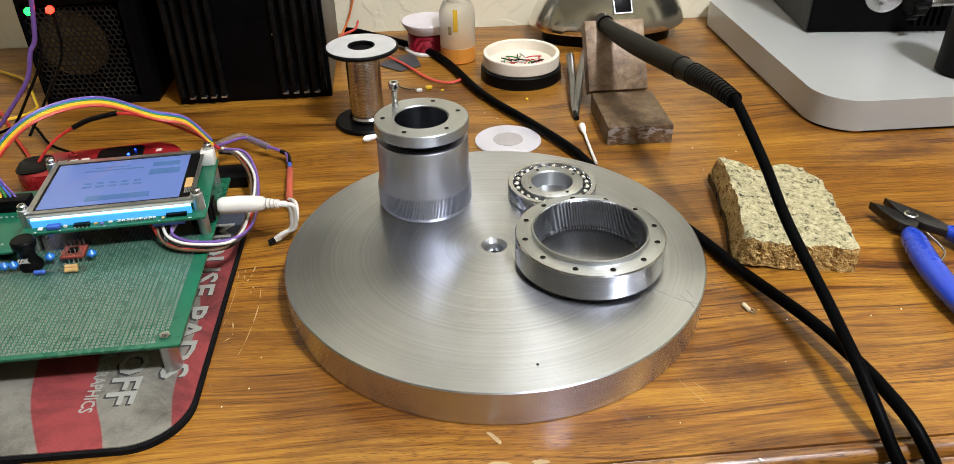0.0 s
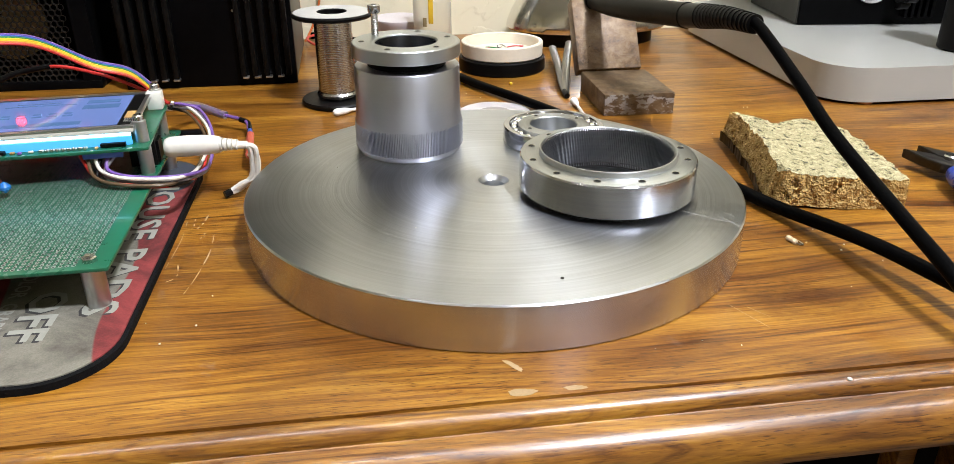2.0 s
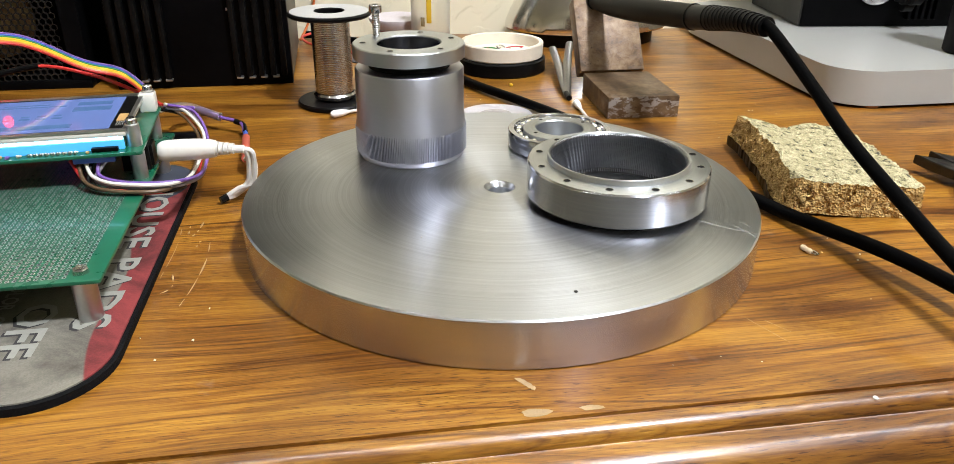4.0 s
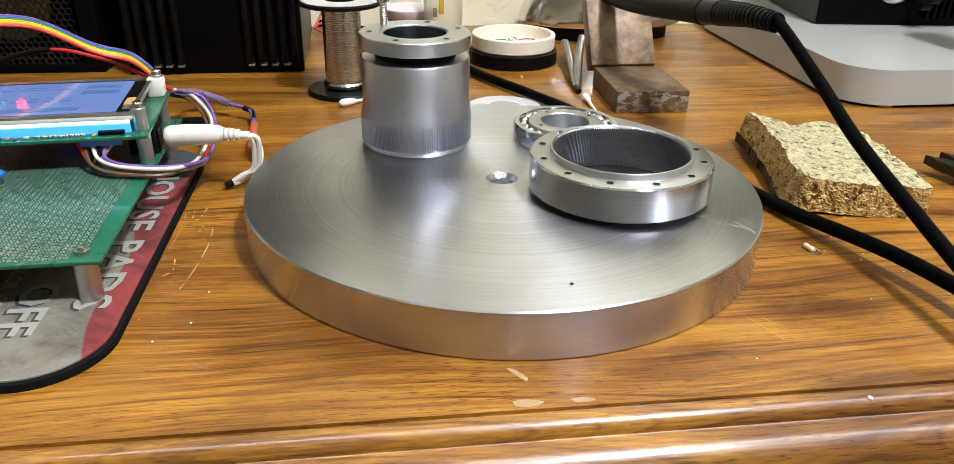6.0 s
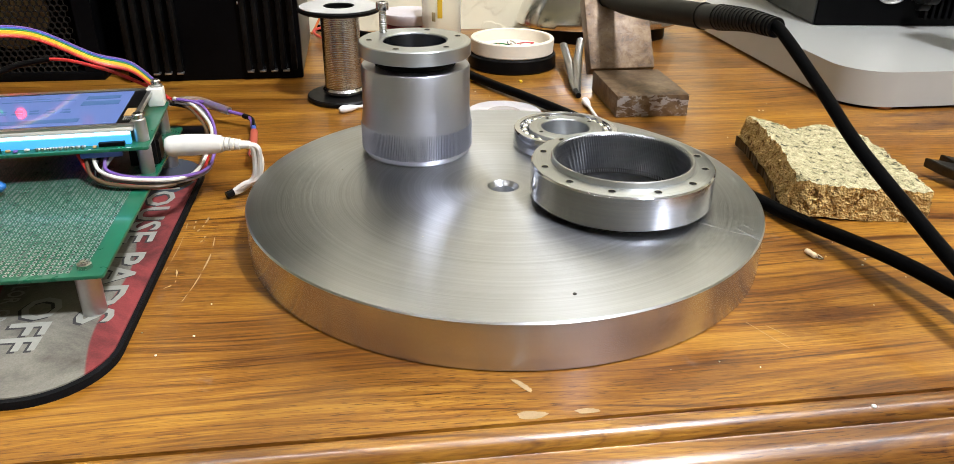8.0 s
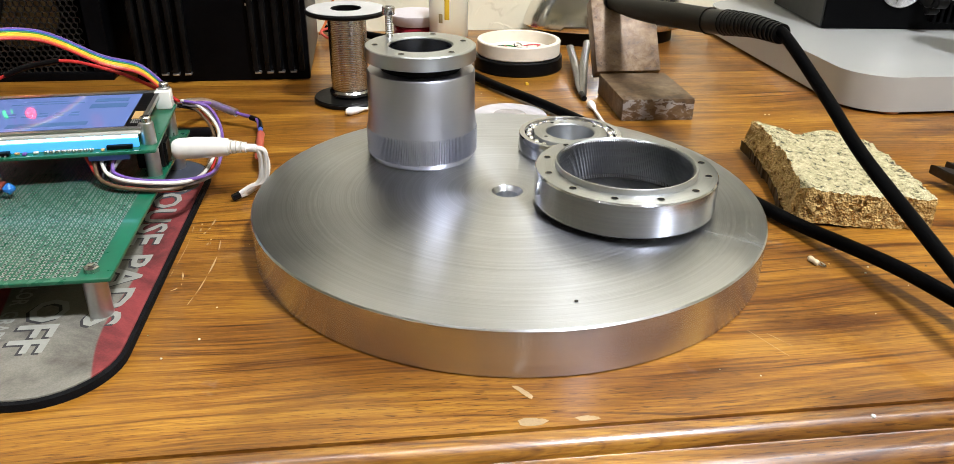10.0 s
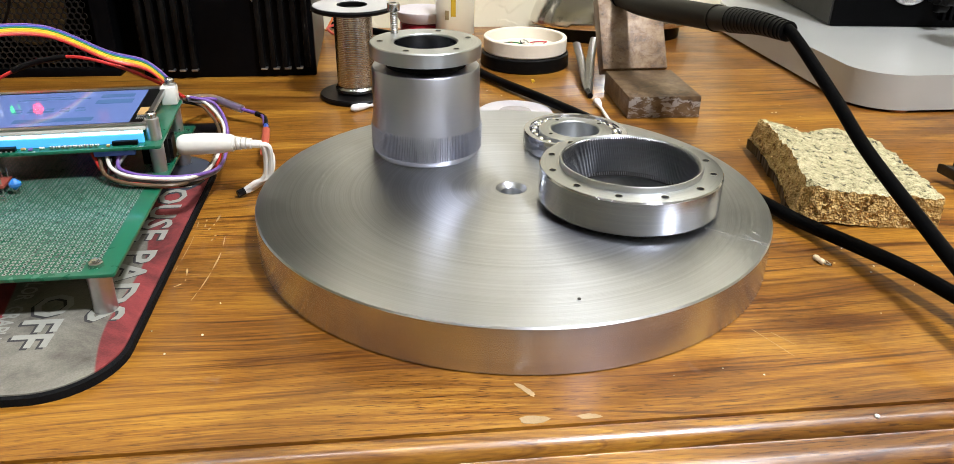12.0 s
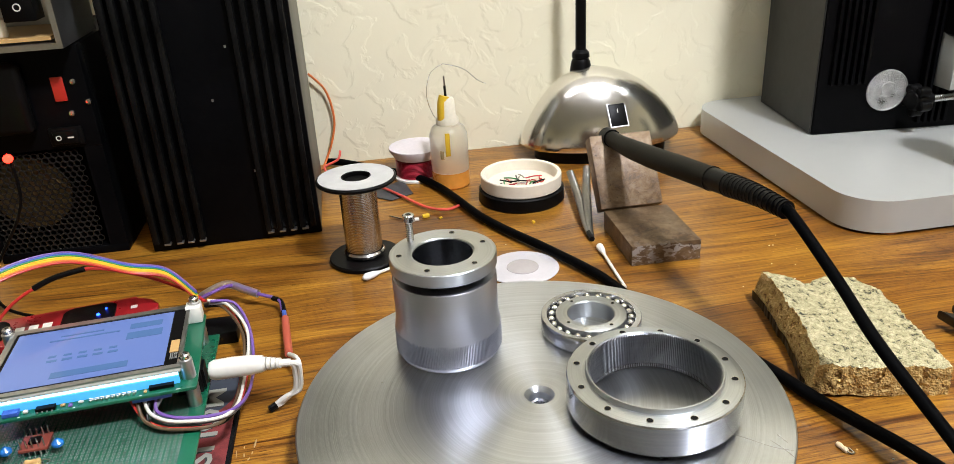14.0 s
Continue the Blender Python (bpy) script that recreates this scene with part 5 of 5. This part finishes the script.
part("wire_coil", lathe(coil + [(0.01398, 0.0646), (0.0, 0.0652)], 48, closed=False), SOLDER, spool, "bright coiled solder", sharp=80)
part("loose_solder", lathe([(0.0146, 0.0050), (0.0156, 0.0060), (0.0158, 0.0080), (0.0146, 0.0096)], 40), SOLDER, spool)
part("top_flange", lathe([(0.0100, 0.0640), (0.0290, 0.0652), (0.0302, 0.0662), (0.0302, 0.0676), (0.0292, 0.0684), (0.0104, 0.0684)], 56), BLACK, spool, "black plastic flange")
LABEL = plain("grey_white_label", (0.50, 0.49, 0.47), 0.4, 0.0, 0.1, 300)
part("label", lathe([(0.0112, 0.0685), (0.0284, 0.0685), (0.0284, 0.0688), (0.0112, 0.0688)], 56), LABEL, spool, "white paper label")
part("bore", lathe([(0, 0.0655), (0.0103, 0.0655), (0.0103, 0.0684), (0.0111, 0.0690), (0.0113, 0.0684)], 36, closed=False), HOLE, spool)

bottle = thing("flux_bottle", "cloudy needle bottle with yellow cap and amber flux", "bottle", 0.0035, 0.3720, 0)
part("body", lathe([(0.0165, 0.0158), (0.0178, 0.0159), (0.0178, 0.0500), (0.0150, 0.0570), (0.0105, 0.0600), (0.0105, 0.0640), (0.0098, 0.0640), (0.0098, 0.0596), (0.0142, 0.0560), (0.0170, 0.0495)], 40), BOTTLE, bottle, "cloudy plastic body")
part("flux", lathe([(0, 0.0), (0.0165, 0.0), (0.0178, 0.0015), (0.0178, 0.0157), (0, 0.0157)], 36, closed=False), plain("amber_flux_in_plastic", (0.62, 0.25, 0.04), 0.3), bottle, "amber liquid")
part("cap", lathe([(0.0, 0.0605), (0.0108, 0.0605), (0.0108, 0.0645), (0.0085, 0.0680), (0.0078, 0.0820), (0.0062, 0.0850), (0, 0.0855)], 28, closed=False), plain("stained_white_cap", (0.70, 0.64, 0.50), 0.45), bottle)
part("yellow_sleeve", tube([(-0.0045, -0.0035, 0.0600), (-0.0040, -0.0030, 0.0780), (-0.0015, -0.0020, 0.0870)], 0.0048, 14, 6), YELLOW, bottle, "yellow rubber sleeve")
part("needle", tube([(0.0, 0, 0.0850), (-0.0005, 0, 0.1050)], 0.0008, 8, 1), STEEL, bottle)
part("hub", tube([(0.0, 0, 0.0850), (-0.0003, 0, 0.0960)], 0.0012, 8, 1), BLACK, bottle)
part("stopper_wire", tube([(-0.0005, 0, 0.1160), (-0.0120, 0.002, 0.1080), (-0.0170, 0.004, 0.0880), (-0.0120, 0.006, 0.0680), (-0.0060, 0.004, 0.0620)], 0.0003, 6), STEEL, bottle)
part("stopper_wire", tube([(-0.0005, 0, 0.1160), (0.0180, 0.004, 0.1090), (0.0320, 0.008, 0.0960), (0.0400, 0.010, 0.0920)], 0.0003, 6), STEEL, bottle)
part("smudge", moved(box(-0.0018, -0.0003, -0.005, 0.0018, 0.0001, 0.003, 0.0001), pose(-0.0085, -0.0160, 0.036, 0, 0, -28)), plain("brown_smudge", (0.30, 0.23, 0.11), 0.8), bottle)
part("flux_streak", moved(box(-0.0022, -0.0003, -0.012, 0.0022, 0.0001, 0.010, 0.0001), pose(-0.0030, -0.0178, 0.046, 0, 0, -10)), YELLOW, bottle)

reel = thing("red_wire_reel", "white plastic reel wound with red wire", "spool", -0.0255, 0.4050, 0)
part("lower_flange", slab(0.0245, 0, 0.0030, 44, 0.0006), WHITE, reel)
rw = [(0.0, 0.0030)]
for k in range(14):
    rw += [(0.0205, 0.0032 + 0.0012 * k), (0.0213, 0.0038 + 0.0012 * k)]
part("wire_winding", lathe(rw + [(0.0, 0.0205)], 40, closed=False), plain("red_winding", (0.36, 0.012, 0.03), 0.4), reel, "red wound wire", sharp=60)
part("upper_flange", lathe([(0, 0.0205), (0.0215, 0.0210), (0.0265, 0.0290), (0.0265, 0.0312), (0.0240, 0.0316), (0.010, 0.0300), (0, 0.0300)], 44, closed=False), plain("lilac_white_plastic", (0.68, 0.62, 0.64), 0.4), reel)

cap_dish = thing("cap_dish", "cream bottle cap on a black lid holding snipped wire ends", "dish", 0.0605, 0.3190, 0)
part("black_lid", lathe([(0, 0), (0.0378, 0), (0.0388, 0.0012), (0.0384, 0.0110), (0.0372, 0.0120), (0, 0.0120)], 56, closed=False), BLACK, cap_dish, "black plastic lid")
part("cream_cap", lathe([(0.0, 0.0121), (0.0352, 0.0121), (0.0362, 0.0132), (0.0364, 0.0238), (0.0358, 0.0246), (0.0330, 0.0246), (0.0324, 0.0240), (0.0316, 0.0150), (0, 0.0145)], 64, closed=False), CREAM, cap_dish, "cream plastic cap")
random.seed(11)
for k in range(26):
    x, y, a = random.uniform(-0.017, 0.019), random.uniform(-0.014, 0.008), random.uniform(0, math.pi)
    z, ln = 0.0152 + random.uniform(0, 0.003), random.uniform(0.003, 0.008)
    solid("wire_snip", tube([(-ln, 0, 0), (0, random.uniform(-0.001, 0.001), 0.0006), (ln, 0, 0)], 0.0006, 6, 3), random.choice((RED_WIRE, BLACK, STEEL, GREEN_WIRE, RED_WIRE, RED, BLACK)), "snipped wire end lying in the cap dish", "wire scrap", m=pose(0.0605 + x, 0.3190 + y, z, 0, 0, math.degrees(a)), group="wire ends in the dish")

white_disc = thing("label_disc", "frosted white plastic disc with a dark centre lying on the desk", "disc", 0.0310, 0.1815, 0)
part("disc", lathe([(0.0075, 0.0002), (0.0266, 0.0002), (0.0272, 0.0008), (0.0266, 0.0014), (0.0075, 0.0014)], 56), PAPER, white_disc)
part("centre", lathe([(0, 0.0002), (0.0120, 0.0014), (0.0118, 0.0018), (0, 0.0018)], 40, closed=False), plain("smoky_glossy_centre", (0.46, 0.42, 0.42), 0.12, 0.3), white_disc)


def swab(points, tip):
    ob = thing("cotton_swab", "white cotton swab lying on the desk", "cotton swab", group="cotton swabs")
    part("stick", tube(points, 0.0012, 8), WHITE, ob)
    d = (Vector(points[0]) - Vector(points[1])).normalized()
    p = Vector(points[0])
    part("cotton_tip", tube([p - d * 0.012, p - d * 0.006, p, p + d * 0.003], 0.0025, 12, 4, [0.0012, 0.0026, 0.0029, 0.0012]), plain("cotton", (0.80, 0.78, 0.74), 0.95, bumps=0.4), ob, "fluffy cotton tip")


swab([(0.0951, 0.1960, 0.0030), (0.0938, 0.1600, 0.0022), (0.0934, 0.1320, 0.0016)], 0)
swab([(-0.0845, 0.1930, 0.0030), (-0.0600, 0.2080, 0.0020), (-0.0200, 0.2330, 0.0016)], 0)

tweezers = thing("tweezers", "steel tweezers leaning against the iron stand", "tweezers")
part("arm", tube([(0.1115, 0.3380, 0.0120), (0.1030, 0.2800, 0.0090), (0.0962, 0.2380, 0.0050), (0.0936, 0.2190, 0.0026)], 0.003, 12, 8, [0.0036, 0.0036, 0.0030, 0.0014], 0.6), TWEEZER, tweezers)
part("arm", tube([(0.1250, 0.3300, 0.0180), (0.1100, 0.2800, 0.0120), (0.0990, 0.2380, 0.0060), (0.0950, 0.2150, 0.0026)], 0.003, 12, 8, [0.0034, 0.0036, 0.0034, 0.0014], 0.6), TWEEZER, tweezers)
part("tip_sleeve", tube([(0.0945, 0.2230, 0.0030), (0.0940, 0.2120, 0.0022)], 0.0022, 10, 1), BLACK, tweezers)

sponge = thing("sponge", "dirty curled cellulose sponge, tan with black specks, on the desk", "sponge")
random.seed(5)


def sponge_body():
    nx, ny, nz = 70, 90, 8
    def at(u, v, w):
        # corners: front left, front right, back left, back right
        fl, fr, bl, br = Vector((0.1490, -0.0090, 0)), Vector((0.2195, -0.0235, 0)), Vector((0.1715, 0.0945, 0)), Vector((0.2420, 0.0815, 0))
        p = fl.lerp(fr, u).lerp(bl.lerp(br, u), v)
        d = min(u, 1 - u, v, 1 - v)
        n1 = noise.noise(Vector((u * 5, v * 6, 3.1))) 
        n2 = noise.noise(Vector((u * 26, v * 30, 7 * w)))
        lift = 0.0065 * (1 - u) ** 2 * (0.45 + 0.55 * v) + 0.0020 * (1 - u) * math.sin(math.pi * v)
        thick = 0.0182 + 0.0016 * n1 - 0.0030 * (u * u) * v - 0.0030 * (1 - u) * v - 0.0022 * math.exp(-((u - 0.35) / 0.16) ** 2) * v
        z = lift + thick * w + (0.0009 * n2 if w > 0.9 else 0)
        p.x += 0.0022 * n1 * (1 if d < 0.05 else 0.2) + 0.0010 * n2 * (1 if d < 0.02 else 0)
        p.y += 0.0020 * noise.noise(Vector((u * 7, v * 5, 9.7))) * (1 if d < 0.05 else 0.2) + (0.0011 * n2 if d < 0.02 else 0)
        if u > 0.85 and v > 0.80:
            k = (u - 0.85) / 0.15 * (v - 0.80) / 0.20
            p.x -= 0.012 * k
            p.y -= 0.010 * k
        p.x += 0.0035 * math.sin(math.pi * v) * (1 - u)
        p.y -= 0.0100 * math.exp(-((u - 0.36) / 0.10) ** 2) * v ** 6
        p.x += (0.0035 * w - 0.0010) * (1 - u) ** 6 - 0.0012 * (1 - w) * (1 - 2 * u)
        p.z = max(z, 0.0002)
        return p
    top, low, sides = bmesh.new(), bmesh.new(), bmesh.new()
    for bm, w in ((top, 1.0), (low, 0.0)):
        g = [[bm.verts.new(at(i / nx, j / ny, w)) for j in range(ny + 1)] for i in range(nx + 1)]
        for i in range(nx):
            for j in range(ny):
                bm.faces.new((g[i][j], g[i + 1][j], g[i + 1][j + 1], g[i][j + 1]))
    loop = [(i / nx, 0) for i in range(nx)] + [(1, j / ny) for j in range(ny)] + [(1 - i / nx, 1) for i in range(nx)] + [(0, 1 - j / ny) for j in range(ny)]
    g = []
    for u, v in loop:
        col = []
        for k in range(nz + 1):
            p = at(u, v, k / nz)
            if 0 < k < nz:
                p += Vector((noise.noise(p * 420), noise.noise(p * 420 + Vector((5, 0, 0))), noise.noise(p * 300))) * 0.0016
            col.append(sides.verts.new(p))
        g.append(col)
    for a, b in zip(g, g[1:] + g[:1]):
        for k in range(nz):
            sides.faces.new((a[k], b[k], b[k + 1], a[k + 1]))
    # ragged black skirt: the shadow under the lifted edge, made as a surface
    skirt = [(0, 1 - j / ny) for j in range(ny + 1)]
    hang = []
    for u, v in skirt:
        p = at(u, v, 0.0)
        q = at(u, v, 0.14 + 0.12 * noise.noise(Vector((1.7, v * 9, 0))))
        hang.append((low.verts.new((p.x - 0.0012, p.y - 0.0004, max(0.0003, p.z - 0.004))), low.verts.new((q.x - 0.0020, q.y - 0.0004, q.z))))
    for a, b in zip(hang, hang[1:]):
        low.faces.new((a[0], b[0], b[1], a[1]))
    return top, low, sides


s_top, s_low, s_sides = sponge_body()
part("top_face", s_top, SPONGE_TOP, sponge, "pale top with black specks", sharp=60)
part("cut_sides", s_sides, SPONGE_CUT, sponge, "open-celled golden cut sides", sharp=60)
# Underside is plain black to hold the shadow below the sponge.
part("shaded_underside", s_low, BLACK, sponge, "black underside carrying the shade below", sharp=60)

cutters = thing("flush_cutters", "small flush cutters with blue grips and dark steel jaws", "pliers")
CZ = 0.0050
for pts, tip in (([(0.2610, 0.0395), (0.2665, 0.0335), (0.2765, 0.0235), (0.2800, 0.0120), (0.2740, 0.0050), (0.2660, 0.0120), (0.2630, 0.0260)], 0), ([(0.2725, 0.0420), (0.2790, 0.0320), (0.2900, 0.0180), (0.2960, 0.0020), (0.2900, -0.0020), (0.2800, 0.0080), (0.2725, 0.0240)], 1)):
    part("jaw", plate(pts, CZ + 0.0012 * tip, CZ + 0.0060 + 0.0008 * tip, 0.0008), DARK_STEEL, cutters, "dark steel jaw")
part("pivot", slab(0.0045, CZ, CZ + 0.0086, 24, 0.0008, 0.2770, 0.0180), STEEL, cutters, "bright pivot rivet")
part("grip", tube([(0.2700, 0.0050, 0.0080), (0.2660, -0.0080, 0.0085), (0.2600, -0.0350, 0.0085), (0.2580, -0.0700, 0.0080), (0.2640, -0.1050, 0.0070)], 0.007, 18, 10, [0.0046, 0.0075, 0.0080, 0.0078, 0.0070, 0.0055], 0.85), BLUE_GRIP, cutters, "blue vinyl grip")
part("grip", tube([(0.2930, 0.0030, 0.0080), (0.3010, -0.0080, 0.0085), (0.3130, -0.0330, 0.0085), (0.3190, -0.0650, 0.0080), (0.3180, -0.1000, 0.0070)], 0.007, 18, 10, [0.0046, 0.0075, 0.0080, 0.0078, 0.0070, 0.0055], 0.85), BLUE_GRIP, cutters, "blue vinyl grip")
part("spring", tube([(0.2800, 0.0020, 0.0080), (0.2790, -0.0180, 0.0080), (0.2680, -0.0300, 0.0080)], 0.0008, 8), STEEL, cutters)

# wires and crumbs near the wall
solid("orange_wire", tube([(-0.1220, 0.4630, 0.0980), (-0.1072, 0.4640, 0.0789), (-0.1024, 0.4640, 0.0500), (-0.1071, 0.4600, 0.0277), (-0.1140, 0.4560, 0.0120), (-0.1200, 0.4450, 0.0030)], 0.0012, 8), ORANGE_WIRE, "orange wire hanging against the wall", "wire")
solid("pink_wire", tube([(-0.1005, 0.4620, 0.0150), (-0.1038, 0.4504, 0.0100), (-0.1170, 0.4360, 0.0080), (-0.1100, 0.4150, 0.0060), (-0.0900, 0.3980, 0.0050), (-0.0619, 0.3713, 0.0035), (-0.0464, 0.3474, 0.0030), (-0.0273, 0.3145, 0.0030), (-0.0096, 0.3035, 0.0030), (0.0034, 0.3111, 0.0030)], 0.0013, 8), plain("pinkish_red_wire", (0.60, 0.07, 0.05), 0.4), "pinkish red wire lying on the desk", "wire")
solid("dark_tape", plate([(-0.0800, 0.3650), (-0.0420, 0.3950), (-0.0350, 0.3560), (-0.0560, 0.3440)], 0.0003, 0.0012, 0.0003), plain("grey_black_tape", (0.05, 0.05, 0.055), 0.5), "piece of dark grey tape on the desk", "tape")
solid("bent_pin", tube([(-0.0600, 0.3080, 0.0010), (-0.0480, 0.2960, 0.0016), (-0.0420, 0.2920, 0.0030)], 0.0006, 6), STEEL, "thin bent component lead on the desk", "wire scrap")
for x, y, s, mt in ((-0.0294, 0.2980, 0.0032, YELLOW), (0.0196, 0.2702, 0.0030, YELLOW), (0.0579, 0.2604, 0.0020, YELLOW), (-0.0385, 0.2930, 0.0028, WHITE), (-0.0170, 0.2920, 0.0016, YELLOW)):
    solid("component_scrap", box(-s, -s * 0.6, 0, s, s * 0.6, s, s * 0.3), mt, "small component scrap on the desk", "scrap", m=pose(x, y, 0, 0, 0, 40 + x * 900), group="scraps on the desk")
bead = thing("wire_bead", "tiny tan component with a bent lead on the desk", "component", 0.1413, -0.0503, 0, -78)
part("body", tube([(-0.0034, 0, 0.0013), (0.0, 0, 0.0013), (0.0034, 0, 0.0013)], 0.0013, 10, 4, [0.0010, 0.0015, 0.0011, 0.0015, 0.0010]), plain("tan_bead", (0.62, 0.50, 0.32), 0.4), bead)
part("lead", tube([(0.003, 0, 0.0012), (0.0048, 0.0008, 0.0009), (0.0050, 0.0030, 0.0006), (0.0010, 0.0034, 0.0005)], 0.0004, 6), STEEL, bead)
random.seed(21)
for k in range(46):
    x, y = random.choice(((0.2153, 0.1629), (0.205, 0.150), (0.19, 0.12), (0.16, -0.06), (0.13, -0.11), (0.06, -0.13), (0.20, -0.06), (-0.13, 0.0), (0.02, 0.24), (-0.14, -0.07)))
    x, y, s = x + random.gauss(0, 0.018), y + random.gauss(0, 0.014), random.uniform(0.0002, 0.00055)
    if (x * x + y * y) ** 0.5 < 0.1275 or y < -0.149 or x < -0.158 or (0.14 < x < 0.25 and -0.03 < y < 0.1):
        continue
    solid("crumb", slab(s, 0, s, 8, s * 0.3), random.choice((WHITE, STEEL, TAN, WHITE)), "tiny pale crumb on the desk", "crumb", m=pose(x, y, 0), group="crumbs on the desk")
# scratches and paint spots in the varnish
CHIP = plain("bare_scratched_wood", (0.42, 0.29, 0.15), 0.7, 0.0, 0.2, 300)
for pts, r in (([(-0.1590, 0.0187), (-0.1585, -0.0050), (-0.1598, -0.0381)], 0.0002), ([(-0.1500, 0.0255), (-0.1510, 0.0150), (-0.1530, 0.0090)], 0.0005), ([(-0.1430, 0.0010), (-0.1420, -0.0180), (-0.1440, -0.0420), (-0.1470, -0.0600)], 0.0003), ([(-0.1560, 0.0210), (-0.1550, 0.0120)], 0.0005), ([(-0.1480, 0.0030), (-0.1500, -0.0080)], 0.0005), ([(-0.1550, -0.0300), (-0.1530, -0.0420), (-0.1570, -0.0470)], 0.0004), ([(0.0850, -0.1020), (0.0950, -0.1250)], 0.00012), ([(0.0920, -0.1050), (0.1000, -0.1180)], 0.00012)):
    line = smooth_line([(x + random.uniform(-0.0004, 0.0004), y, 0.00012) for x, y in pts], 10)
    i = 0
    while i < len(line) - 3:
        n = random.randint(3, 9)
        piece = line[i:i + n]
        if len(piece) > 2:
            solid("scratch", tube(piece, r, 6, 1, [0.00006] + [r * random.uniform(0.4, 1.3) for _ in range(3)] + [0.00006], 0.3), CHIP, "pale scratch in the desk varnish", "scratch", group="scratches in the varnish")
        i += n + random.choice((0, 0, 1, 2))
for pts in ([(-0.0180, -0.1280), (-0.0150, -0.1290), (-0.0115, -0.1340), (-0.0120, -0.1362), (-0.0150, -0.1330)], [(-0.0190, -0.1470), (-0.0150, -0.1462), (-0.0085, -0.1478), (-0.0110, -0.1500), (-0.0175, -0.1502)], [(0.0010, -0.1478), (0.0060, -0.1472), (0.0100, -0.1490), (0.0040, -0.1498)]):
    loop = smooth_line([(x, y, 0) for x, y in pts + pts[:1]], 6)[:-1]
    pts = [(p.x + random.uniform(-0.0003, 0.0003), p.y + random.uniform(-0.0002, 0.0002)) for p in loop]
    solid("varnish_chip", plate(pts, 0.0000, 0.00012), CHIP, "pale chip in the desk varnish", "chip", group="chips in the varnish")
solid("crumb", slab(0.0010, 0, 0.0012, 7, 0.0004), WHITE, "white crumb on the desk moulding", "crumb", m=pose(0.1070, -0.1570, -0.0016), group="crumbs on the desk")
